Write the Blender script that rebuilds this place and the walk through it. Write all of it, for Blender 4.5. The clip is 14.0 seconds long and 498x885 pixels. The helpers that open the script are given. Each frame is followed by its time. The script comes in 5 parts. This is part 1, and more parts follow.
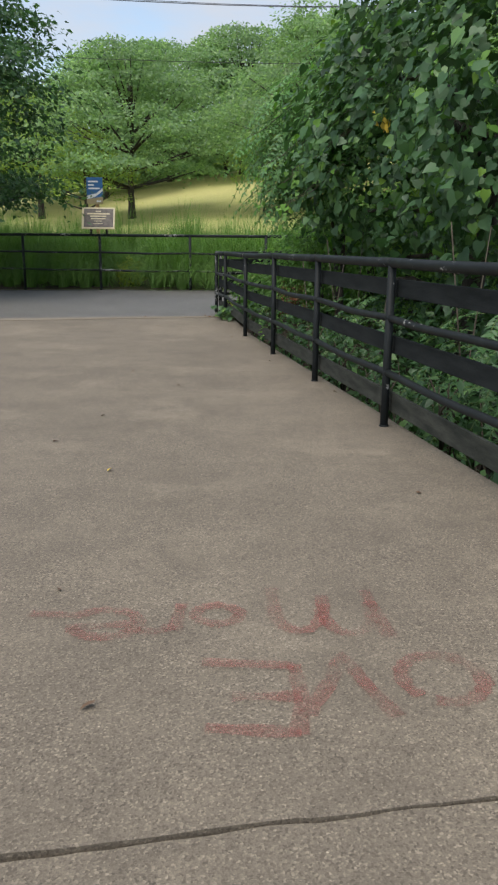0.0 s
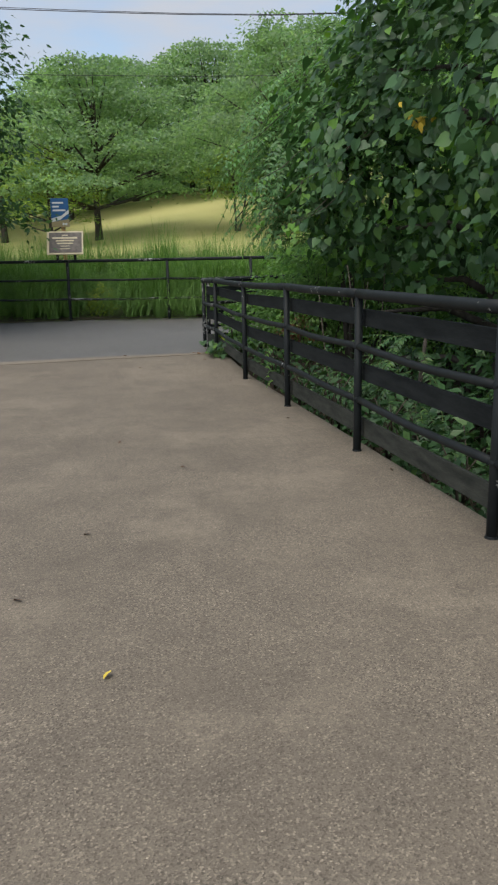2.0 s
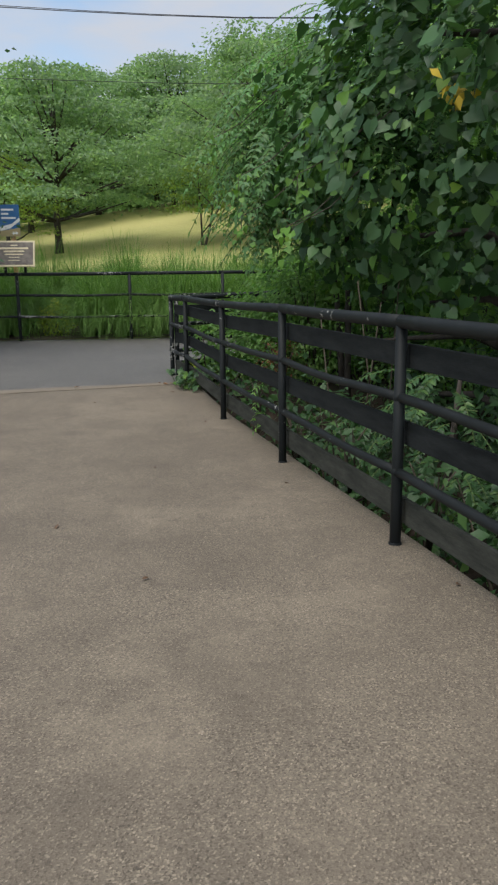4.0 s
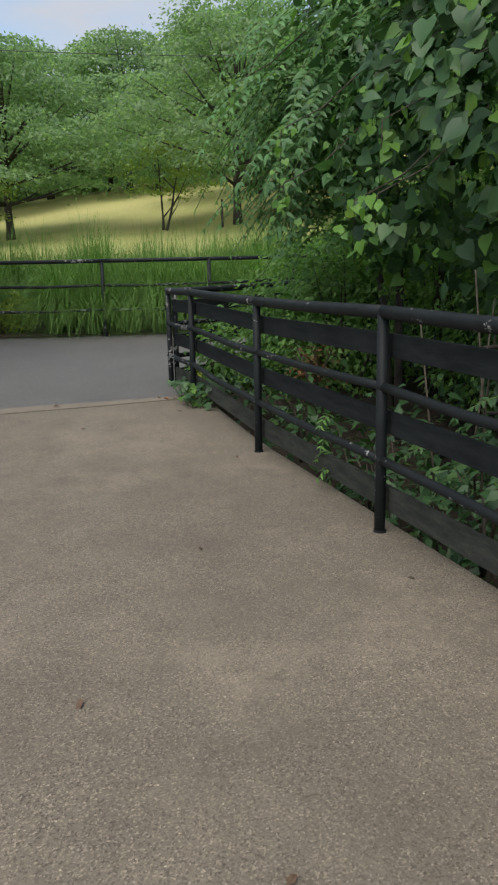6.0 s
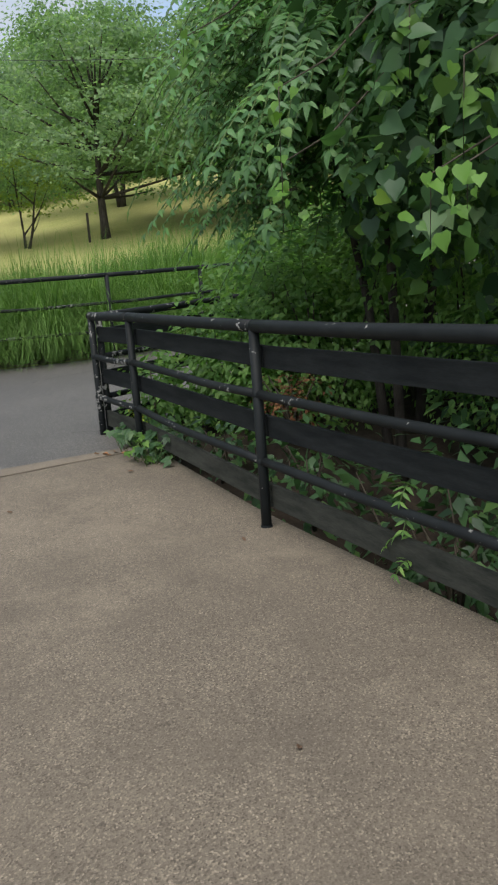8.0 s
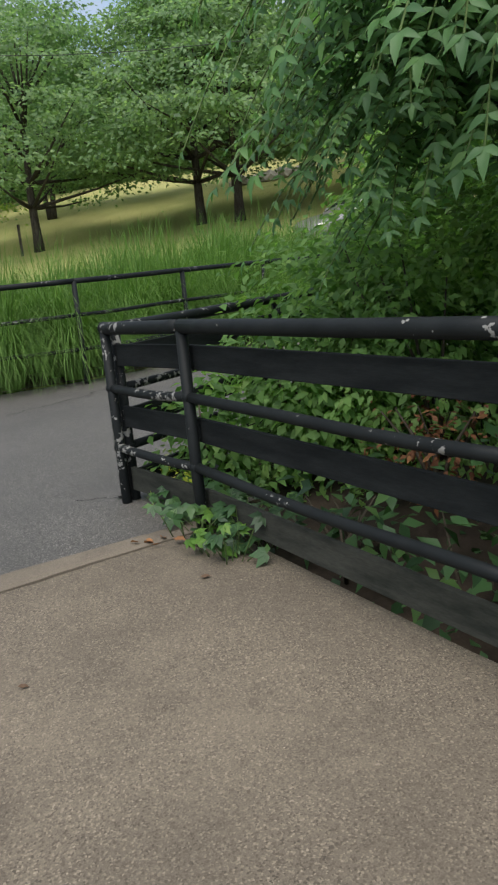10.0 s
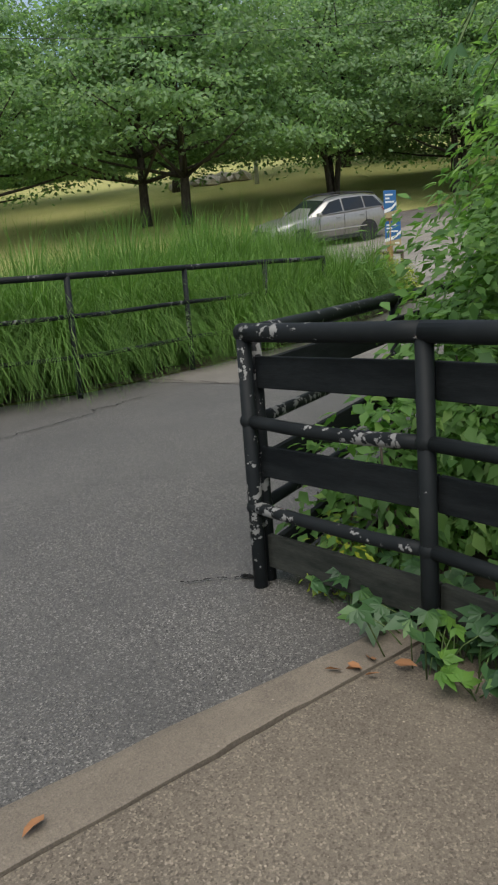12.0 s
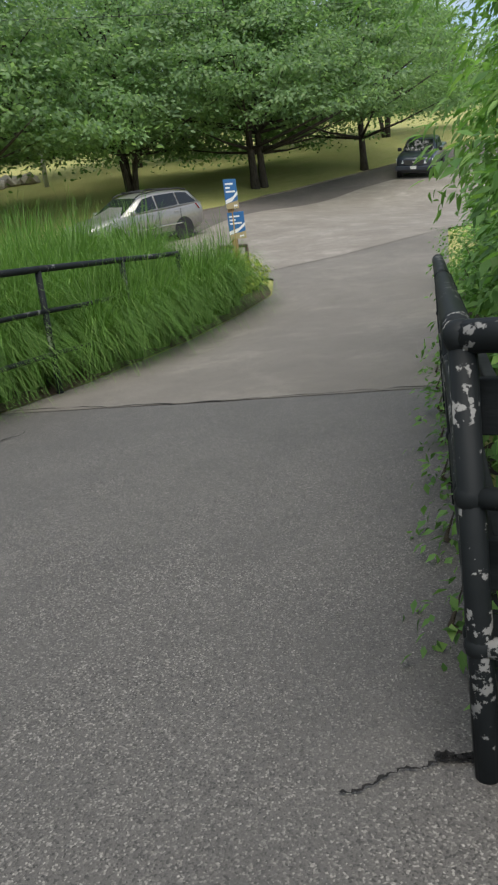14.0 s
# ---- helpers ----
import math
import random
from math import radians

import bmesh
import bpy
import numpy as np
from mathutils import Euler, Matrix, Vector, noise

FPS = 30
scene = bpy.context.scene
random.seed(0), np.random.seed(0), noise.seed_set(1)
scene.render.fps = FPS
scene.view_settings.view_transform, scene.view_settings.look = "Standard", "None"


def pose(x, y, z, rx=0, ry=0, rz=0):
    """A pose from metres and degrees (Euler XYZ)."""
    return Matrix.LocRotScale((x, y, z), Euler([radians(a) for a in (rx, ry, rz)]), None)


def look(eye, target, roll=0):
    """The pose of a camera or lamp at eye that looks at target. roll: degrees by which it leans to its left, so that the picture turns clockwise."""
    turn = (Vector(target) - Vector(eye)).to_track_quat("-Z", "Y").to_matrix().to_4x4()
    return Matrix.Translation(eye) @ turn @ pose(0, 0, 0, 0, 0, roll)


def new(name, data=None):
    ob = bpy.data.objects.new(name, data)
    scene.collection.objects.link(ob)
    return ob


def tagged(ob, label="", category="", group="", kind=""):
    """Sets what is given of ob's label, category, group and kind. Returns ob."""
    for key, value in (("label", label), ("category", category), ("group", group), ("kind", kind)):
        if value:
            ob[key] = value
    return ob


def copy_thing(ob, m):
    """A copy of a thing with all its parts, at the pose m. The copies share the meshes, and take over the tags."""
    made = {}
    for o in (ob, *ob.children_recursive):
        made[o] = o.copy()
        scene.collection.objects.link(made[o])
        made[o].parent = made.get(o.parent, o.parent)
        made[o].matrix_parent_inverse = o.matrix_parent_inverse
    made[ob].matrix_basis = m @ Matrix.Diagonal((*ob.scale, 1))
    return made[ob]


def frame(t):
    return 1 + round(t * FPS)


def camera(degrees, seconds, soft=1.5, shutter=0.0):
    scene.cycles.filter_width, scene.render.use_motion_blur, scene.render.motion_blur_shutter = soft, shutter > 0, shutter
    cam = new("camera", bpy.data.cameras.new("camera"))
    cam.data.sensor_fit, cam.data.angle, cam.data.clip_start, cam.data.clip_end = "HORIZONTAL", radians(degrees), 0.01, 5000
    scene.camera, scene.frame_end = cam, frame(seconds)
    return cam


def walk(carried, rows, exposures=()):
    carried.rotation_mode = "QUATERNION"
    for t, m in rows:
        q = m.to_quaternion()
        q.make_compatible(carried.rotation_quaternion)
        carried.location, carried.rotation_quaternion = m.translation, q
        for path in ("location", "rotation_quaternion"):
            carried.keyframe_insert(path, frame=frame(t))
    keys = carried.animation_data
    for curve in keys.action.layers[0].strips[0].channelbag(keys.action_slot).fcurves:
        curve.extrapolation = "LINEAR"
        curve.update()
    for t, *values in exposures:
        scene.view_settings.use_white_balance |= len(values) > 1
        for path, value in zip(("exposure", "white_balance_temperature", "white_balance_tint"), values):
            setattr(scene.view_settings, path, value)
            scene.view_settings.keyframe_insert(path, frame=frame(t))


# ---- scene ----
cam = camera(35.5, 14.0, soft=2.3)
PATH = [
    (0, (0.245, 0.21, 1.286), (0.215, 2.147, 0.79), 0.6),
    (0.5, (0.06, 0.612, 1.349), (0.02, 2.556, 0.883), 0.8),
    (1, (0.001, 1.124, 1.365), (0.045, 3.068, 0.895), -0.8),
    (1.5, (-0.069, 1.623, 1.395), (-0.049, 3.57, 0.939), -0.4),
    (2, (-0.167, 2.066, 1.413), (-0.129, 4.012, 0.955), -1.1),
    (2.5, (-0.19, 2.553, 1.43), (-0.093, 4.508, 1.022), -0.9),
    (3, (-0.256, 3.026, 1.411), (-0.182, 4.979, 0.988), -0.7),
    (3.5, (-0.246, 3.447, 1.394), (-0.144, 5.4, 0.975), -0.7),
    (6, (-0.81, 5.883, 1.418), (-0.57, 7.815, 0.961), -1.1),
    (6.5, (-0.995, 6.293, 1.45), (-0.636, 8.205, 0.986), -2.5),
    (7, (-1.092, 6.747, 1.425), (-0.566, 8.626, 0.985), -3.3),
    (7.5, (-1.233, 7.145, 1.463), (-0.718, 9.026, 1.019), -3.5),
    (8, (-1.296, 7.637, 1.437), (-0.741, 9.506, 0.995), -4.1),
    (8.2, (-1.311, 7.86, 1.424), (-0.758, 9.734, 0.996), -4.4),
    (10.5, (-1.739, 10.481, 1.33), (-0.978, 12.281, 0.903), -5.2),
    (11, (-1.925, 10.84, 1.344), (-1.131, 12.625, 0.917), -4.2),
    (11.5, (-1.905, 11.388, 1.317), (-1.043, 13.143, 0.895), -4.2),
    (12, (-1.986, 11.832, 1.325), (-1.089, 13.569, 0.905), -4.3),
    (12.5, (-2.007, 12.257, 1.318), (-0.933, 13.884, 0.871), -4.8),
    (13, (-2.005, 12.73, 1.333), (-0.832, 14.285, 0.88), -5.4),
    (13.5, (-2.06, 13.12, 1.336), (-0.773, 14.575, 0.858), -6.9),
    (14, (-1.997, 13.632, 1.321), (-0.7, 15.084, 0.862), -7.4),
]
walk(cam, [(t, look(eye, target, roll)) for t, eye, target, roll in PATH], [(0.0, 0.53), (1.5, 0.32), (3.5, 0.38), (6.0, 0.36), (8.0, 0.44), (10.5, 0.4), (12.0, 0.28), (13.0, 0.4), (14.0, 0.4)])

# ---- world, sun, exposure ----
def build_world():
    w = bpy.data.worlds.new("sky")
    scene.world = w
    w.use_nodes = True
    nt = w.node_tree
    nt.nodes.clear()
    out = nt.nodes.new("ShaderNodeOutputWorld")
    bg = nt.nodes.new("ShaderNodeBackground")
    sky = nt.nodes.new("ShaderNodeTexSky")
    sky.sky_type = "NISHITA"
    sky.sun_disc = False
    sky.sun_elevation = radians(62)
    sky.sun_rotation = radians(214)
    sky.altitude = 200
    sky.air_density = 1.2
    sky.dust_density = 2.0
    tc = nt.nodes.new("ShaderNodeTexCoord")
    mp = nt.nodes.new("ShaderNodeMapping")
    mp.inputs["Scale"].default_value = (1.0, 1.0, 3.2)
    nz = nt.nodes.new("ShaderNodeTexNoise")
    nz.inputs["Scale"].default_value = 5.0
    nz.inputs["Detail"].default_value = 7
    nz.inputs["Roughness"].default_value = 0.55
    ramp = nt.nodes.new("ShaderNodeValToRGB")
    ramp.color_ramp.elements[0].position = 0.36
    ramp.color_ramp.elements[0].color = (0.1, 0.1, 0.1, 1)
    ramp.color_ramp.elements[1].position = 0.66
    ramp.color_ramp.elements[1].color = (1, 1, 1, 1)
    cloud = nt.nodes.new("ShaderNodeMixRGB")
    cloud.inputs["Color2"].default_value = (3.1, 3.3, 3.7, 1)
    nt.links.new(tc.outputs["Generated"], mp.inputs["Vector"])
    nt.links.new(mp.outputs["Vector"], nz.inputs["Vector"])
    nt.links.new(nz.outputs["Fac"], ramp.inputs["Fac"])
    nt.links.new(ramp.outputs["Color"], cloud.inputs["Fac"])
    nt.links.new(sky.outputs["Color"], cloud.inputs["Color1"])
    nt.links.new(cloud.outputs["Color"], bg.inputs["Color"])
    bg.inputs["Strength"].default_value = 0.15
    nt.links.new(bg.outputs["Background"], out.inputs["Surface"])
    sun = new("sun", bpy.data.lights.new("sun", "SUN"))
    sun.data.energy = 2.9
    sun.data.angle = radians(60)
    sun.data.color = (1.0, 0.955, 0.885)
    # sun_rotation turns clockwise from +y
    a, e = radians(214), radians(62)
    way = Vector((math.sin(a) * math.cos(e), math.cos(a) * math.cos(e), math.sin(e)))
    sun.matrix_world = look(way * 60, (0, 0, 0))


build_world()

# ---- plan ----
P1 = Vector((-0.394, 13.70, 0.0))          # post next to the bridge's corner
ALONG = Vector((-0.1938, 0.9810, 0.0))      # the way the bridge runs
LEFT = Vector((-0.9810, -0.1938, 0.0))
CORNER = Vector((-0.594, 14.515, 0.0))
SIDE = Vector((0.830, 0.557, 0.0))          # the way the path's railing runs
S_KNOTS = (-1, 2, 5, 9, 13, 18, 25, 32, 40, 60, 100, 200)
Z_KNOTS = (0, 0.06, 0.12, 0.26, 0.50, 0.82, 1.5, 2.6, 4.0, 7.4, 13.5, 22)


def deck_at(u, v, z=0.0):
    p = P1 + ALONG * u + LEFT * v
    return Vector((p.x, p.y, z))


def ground_z(x, y):
    s = 0.75 * (x + 0.5) + 0.66 * (y - 14.5)
    dip = 0.9 * smooth(17, 28, x) * (1 - smooth(38, 48, y))
    return float(np.interp(s, S_KNOTS, Z_KNOTS)) + 0.055 * min(max(0.0, y - 22), 60) - dip


def smooth(a, b, x):
    t = min(max((x - a) / (b - a), 0.0), 1.0)
    return t * t * (3 - 2 * t)


def sag(x, y):
    """The deck's slight dip before the path and its rise onto the abutment."""
    return float(np.interp(y, (2, 8, 12, 13.7, 15, 18), (0, -0.025, -0.045, 0.045, 0.05, 0.03)))


def ravine(x, y):
    """How far the ground drops into the creek bed that the bridge crosses."""
    beside = smooth(0.1, 1.6, abs((Vector((x, y, 0)) - deck_at(0, 1.9)).dot(LEFT)) - 2.0) * 0.9 + 0.5
    return beside * (1 - smooth(10.8, 14.2, y + 0.3 * x)) * smooth(-16, -9, y) * 1.1


# ---- materials ----
def mat(name, rough=0.7, metal=0.0):
    m = bpy.data.materials.new(name)
    m.use_nodes = True
    nt = m.node_tree
    b = nt.nodes["Principled BSDF"]
    b.inputs["Roughness"].default_value = rough
    b.inputs["Metallic"].default_value = metal
    return m, nt, b


def node(nt, kind, **inputs):
    n = nt.nodes.new(kind)
    for k, v in inputs.items():
        n.inputs[k].default_value = v
    return n


def ramp_node(nt, src, stops):
    r = nt.nodes.new("ShaderNodeValToRGB")
    el = r.color_ramp.elements
    while len(el) < len(stops):
        el.new(0.5)
    for e, (p, c) in zip(el, stops):
        e.position = p
        e.color = (*c, 1) if len(c) == 3 else c
    nt.links.new(src, r.inputs["Fac"])
    return r.outputs["Color"]


def grey(v):
    return (v, v, v)


def mix(nt, fac, a, b, blend="MIX"):
    n = nt.nodes.new("ShaderNodeMixRGB")
    n.blend_type = blend
    for key, val in (("Fac", fac), ("Color1", a), ("Color2", b)):
        if isinstance(val, (int, float)):
            n.inputs[key].default_value = val
        elif isinstance(val, tuple):
            n.inputs[key].default_value = (*val, 1)
        else:
            nt.links.new(val, n.inputs[key])
    return n.outputs["Color"]


def coords(nt):
    return nt.nodes.new("ShaderNodeTexCoord").outputs["Object"]


def noise_tex(nt, vec, scale, detail=4, rough=0.55, stretch=None):
    if stretch:
        mp = nt.nodes.new("ShaderNodeMapping")
        mp.inputs["Scale"].default_value = stretch
        nt.links.new(vec, mp.inputs["Vector"])
        vec = mp.outputs["Vector"]
    n = node(nt, "ShaderNodeTexNoise", Scale=scale, Detail=detail, Roughness=rough)
    nt.links.new(vec, n.inputs["Vector"])
    return n.outputs["Fac"]


def cells(nt, vec, scale, feature="F1"):
    n = node(nt, "ShaderNodeTexVoronoi", Scale=scale)
    n.feature = feature
    nt.links.new(vec, n.inputs["Vector"])
    return n


def bump(nt, b, height, strength=0.3, distance=0.01):
    n = node(nt, "ShaderNodeBump", Strength=strength, Distance=distance)
    nt.links.new(height, n.inputs["Height"])
    nt.links.new(n.outputs["Normal"], b.inputs["Normal"])


def aggregate(name, base, dark, light, stain, stone=95, contrast=0.55, rough=0.85):
    """Worn concrete or asphalt with its stones showing."""
    m, nt, b = mat(name, rough)
    v = coords(nt)
    big = noise_tex(nt, v, 0.55, 5, 0.6)
    wide = noise_tex(nt, v, 0.28, 6, 0.75, (1.6, 0.8, 1))
    mid = noise_tex(nt, v, 3.2, 5, 0.65)
    fine = noise_tex(nt, v, 210, 3, 0.7)
    vor = cells(nt, v, stone)
    vor2 = cells(nt, v, stone * 0.45)
    col = mix(nt, ramp_node(nt, big, [(0.38, grey(0)), (0.62, grey(1))]), stain, base)
    col = mix(nt, ramp_node(nt, mid, [(0.3, grey(0.85)), (0.62, grey(0))]), col, tuple(x * 0.82 for x in stain))
    blot = noise_tex(nt, v, 1.1, 6, 0.7)
    col = mix(nt, ramp_node(nt, blot, [(0.54, grey(0)), (0.68, grey(0.75))]), col, tuple(min(1, x * 1.28) for x in base))
    damp = noise_tex(nt, v, 7.5, 6, 0.72)
    col = mix(nt, ramp_node(nt, damp, [(0.30, grey(0.7)), (0.46, grey(0))]), col, tuple(x * 0.66 for x in stain))
    col = mix(nt, ramp_node(nt, wide, [(0.36, grey(0.55)), (0.5, grey(0))]), col, tuple(x * 0.72 for x in stain))
    pebble = ramp_node(nt, vor.outputs["Color"], [(0.12, dark), (0.42, base), (0.68, base), (0.94, light)])
    worn = ramp_node(nt, noise_tex(nt, v, 1.3, 4, 0.7), [(0.35, grey(contrast * 0.45)), (0.68, grey(contrast))])
    col = mix(nt, worn, col, pebble)
    specks = ramp_node(nt, vor2.outputs["Color"], [(0.0, grey(1)), (0.07, grey(1)), (0.085, grey(0))])
    spot = ramp_node(nt, vor2.outputs["Distance"], [(0.18, grey(1)), (0.3, grey(0))])
    col = mix(nt, mix(nt, 1.0, specks, spot, "MULTIPLY"), col, light)
    col = mix(nt, 0.5, col, ramp_node(nt, fine, [(0.3, grey(0.3)), (0.7, grey(0.78))]), "OVERLAY")
    nt.links.new(col, b.inputs["Base Color"])
    bump(nt, b, mix(nt, 0.5, vor.outputs["Distance"], fine), 0.35, 0.006)
    return m


def leafy(name, a, b_, c, rough=0.45, patch=2.0, spec=0.35, through_light=0.25):
    """Leaves: colour varies leaf by leaf and in patches; some light passes through."""
    m, nt, b = mat(name, rough)
    geo = nt.nodes.new("ShaderNodeNewGeometry")
    col = ramp_node(nt, geo.outputs["Random Per Island"], [(0.0, a), (0.45, b_), (0.85, b_), (1.0, c)])
    v = coords(nt)
    p = ramp_node(nt, noise_tex(nt, v, patch, 3), [(0.3, grey(0.72)), (0.7, grey(1.2))])
    col = mix(nt, 1.0, col, p, "MULTIPLY")
    nt.links.new(col, b.inputs["Base Color"])
    b.inputs["Specular IOR Level"].default_value = spec
    tr = nt.nodes.new("ShaderNodeBsdfTranslucent")
    nt.links.new(mix(nt, 1.0, col, (1.0, 1.12, 0.6), "MULTIPLY"), tr.inputs["Color"])
    ms = nt.nodes.new("ShaderNodeMixShader")
    ms.inputs["Fac"].default_value = through_light
    nt.links.new(b.outputs["BSDF"], ms.inputs[1])
    nt.links.new(tr.outputs["BSDF"], ms.inputs[2])
    nt.links.new(ms.outputs["Shader"], nt.nodes["Material Output"].inputs["Surface"])
    return m


def plain(name, a, b_, scale=6, rough=0.6, metal=0.0, relief=0.15, stretch=None, spec=0.4):
    """A surface with two tones in noise and a fine relief."""
    m, nt, b = mat(name, rough, metal)
    v = coords(nt)
    b.inputs["Specular IOR Level"].default_value = spec
    n1 = noise_tex(nt, v, scale, 5, 0.6, stretch)
    n2 = noise_tex(nt, v, scale * 9, 3, 0.6, stretch)
    col = mix(nt, ramp_node(nt, n1, [(0.35, grey(0)), (0.65, grey(1))]), a, b_)
    col = mix(nt, 0.25, col, ramp_node(nt, n2, [(0.3, grey(0.2)), (0.7, grey(0.8))]), "OVERLAY")
    nt.links.new(col, b.inputs["Base Color"])
    if relief:
        bump(nt, b, n2, relief, 0.004)
    return m


def painted_steel(name, chips):
    """Black paint that flakes off grey galvanised pipe, with some rust."""
    m, nt, b = mat(name, 0.42)
    v = coords(nt)
    big = noise_tex(nt, v, 2.3, 3, 0.6)
    fl = noise_tex(nt, v, 24, 5, 0.62)
    where = mix(nt, 0.45, fl, big)
    chip = ramp_node(nt, where, [(chips, grey(0)), (chips + 0.012, grey(1))])
    rust = ramp_node(nt, noise_tex(nt, v, 5, 3), [(0.66, grey(0)), (0.7, grey(1))])
    paint = mix(nt, noise_tex(nt, v, 7), (0.006, 0.008, 0.009), (0.019, 0.022, 0.023))
    bare = mix(nt, rust, (0.22, 0.22, 0.21), (0.16, 0.06, 0.035))
    nt.links.new(mix(nt, chip, paint, bare), b.inputs["Base Color"])
    nt.links.new(ramp_node(nt, chip, [(0, grey(0.55)), (1, grey(0.75))]), b.inputs["Roughness"])
    b.inputs["Specular IOR Level"].default_value = 0.14
    bump(nt, b, mix(nt, 0.4, fl, chip), 0.25, 0.002)
    return m


M_CONCRETE = aggregate("exposed_aggregate_concrete", (0.156, 0.130, 0.096), (0.045, 0.037, 0.028), (0.36, 0.305, 0.23), (0.086, 0.070, 0.052), 165, 0.70)
M_KERB = aggregate("kerb_concrete", (0.185, 0.156, 0.117), (0.103, 0.079, 0.063), (0.268, 0.229, 0.185), (0.134, 0.112, 0.085), 140, 0.35)
M_ASPHALT = aggregate("worn_asphalt", (0.088, 0.083, 0.075), (0.022, 0.021, 0.019), (0.30, 0.285, 0.255), (0.066, 0.063, 0.058), 180, 0.92, 0.62)
M_PALE_PATH = aggregate("pale_worn_asphalt", (0.165, 0.150, 0.127), (0.07, 0.064, 0.055), (0.30, 0.275, 0.235), (0.115, 0.104, 0.088), 190, 0.5, 0.7)
M_ROAD = aggregate("road_asphalt", (0.25, 0.228, 0.195), (0.130, 0.118, 0.10), (0.31, 0.28, 0.235), (0.165, 0.145, 0.12), 60, 0.3, 0.7)
# tree shade over the lane is put into this darker asphalt colour
M_LANE_SHADED = aggregate("tree_shaded_lane_asphalt", (0.11, 0.095, 0.085), (0.06, 0.055, 0.05), (0.2, 0.18, 0.16), (0.085, 0.075, 0.068), 60, 0.3)
M_STEEL = painted_steel("chipped_black_paint", 0.615)
M_STEEL_WORN = painted_steel("badly_chipped_black_paint", 0.57)
M_STEEL_GREEN = painted_steel("dull_dark_paint", 0.59)
M_BOARD = plain("blackened_board", (0.008, 0.010, 0.011), (0.018, 0.021, 0.022), 3, 0.8, 0, 0.3, (1, 1, 6), 0.15)
M_BOARD_GREY = plain("weathered_board", (0.022, 0.025, 0.021), (0.052, 0.054, 0.046), 4, 0.85, 0, 0.4, (0.800, 0.800, 4.000), 0.15)
M_SOIL = plain("dark_soil", (0.018, 0.013, 0.009), (0.05, 0.036, 0.025), 5, 0.95, 0, 0.8)
M_DARK = plain("black_grit", (0.006, 0.006, 0.006), (0.014, 0.013, 0.012), 30, 0.95, 0, 0.6)
M_MULCH = plain("brown_mulch", (0.028, 0.018, 0.012), (0.075, 0.048, 0.032), 14, 0.95, 0, 0.9)
M_BARK = plain("grey_bark", (0.022, 0.018, 0.015), (0.07, 0.06, 0.05), 5, 0.9, 0, 0.8, (3, 3, 0.7))
M_VINE = leafy("vine_leaf", (0.03, 0.073, 0.031), (0.06, 0.135, 0.049), (0.125, 0.235, 0.068), 0.42, 1.1, 0.4, 0.36)
M_VINE_LIGHT = leafy("young_vine_leaf", (0.08, 0.185, 0.036), (0.125, 0.26, 0.045), (0.20, 0.33, 0.055), 0.45, 2.0, 0.3, 0.4)
M_YELLOW = leafy("yellow_leaf", (0.55, 0.38, 0.04), (0.65, 0.47, 0.06), (0.70, 0.52, 0.12), 0.5, 3)
M_FROND = leafy("frond_leaflet", (0.09, 0.20, 0.085), (0.15, 0.31, 0.115), (0.25, 0.44, 0.15), 0.45, 1.4, 0.4, 0.5)
M_LANCE = leafy("lance_leaf", (0.14, 0.27, 0.08), (0.23, 0.40, 0.12), (0.36, 0.54, 0.17), 0.5, 1.5, 0.35, 0.55)
M_UNDER = leafy("undergrowth_leaf", (0.08, 0.18, 0.05), (0.16, 0.31, 0.085), (0.29, 0.46, 0.13), 0.5, 1.6, 0.3, 0.5)
M_TREE = leafy("tree_leaf", (0.145, 0.245, 0.13), (0.235, 0.36, 0.18), (0.37, 0.50, 0.25), 0.5, 0.35, 0.4, 0.6)
M_TREE_LIGHT = leafy("pale_tree_leaf", (0.18, 0.27, 0.06), (0.28, 0.38, 0.08), (0.38, 0.47, 0.10), 0.5, 0.4, 0.3, 0.5)
M_GRASS = leafy("fountain_grass_blade", (0.07, 0.15, 0.03), (0.15, 0.29, 0.06), (0.32, 0.48, 0.15), 0.5, 1.2, 0.25, 0.38)
M_SHRUB = leafy("yellow_green_leaf", (0.12, 0.19, 0.02), (0.30, 0.36, 0.035), (0.50, 0.50, 0.06), 0.5, 4.0)
M_DEAD = leafy("dead_brown_leaf", (0.08, 0.032, 0.016), (0.15, 0.065, 0.03), (0.25, 0.125, 0.05), 0.7, 4.0, 0.2, 0.1)
M_STEM = plain("vine_stem", (0.035, 0.028, 0.018), (0.07, 0.058, 0.04), 20, 0.8, 0, 0.2)
M_GREENSTEM = plain("green_stem", (0.05, 0.09, 0.02), (0.09, 0.14, 0.04), 20, 0.7, 0, 0)


def lawn_material():
    m, nt, b = mat("mown_lawn", 0.9)
    v = coords(nt)
    big = noise_tex(nt, v, 0.09, 4, 0.6)
    mid = noise_tex(nt, v, 0.9, 5, 0.7, (1, 3, 1))
    fine = noise_tex(nt, v, 26, 4, 0.7)
    col = mix(nt, ramp_node(nt, big, [(0.35, grey(0)), (0.65, grey(1))]), (0.22, 0.245, 0.065), (0.33, 0.31, 0.105))
    col = mix(nt, ramp_node(nt, mid, [(0.4, grey(0)), (0.75, grey(0.55))]), col, (0.40, 0.345, 0.15))
    col = mix(nt, 0.6, col, ramp_node(nt, fine, [(0.25, grey(0.15)), (0.75, grey(0.85))]), "OVERLAY")
    nt.links.new(col, b.inputs["Base Color"])
    bump(nt, b, fine, 0.6, 0.03)
    return m


M_LAWN = lawn_material()


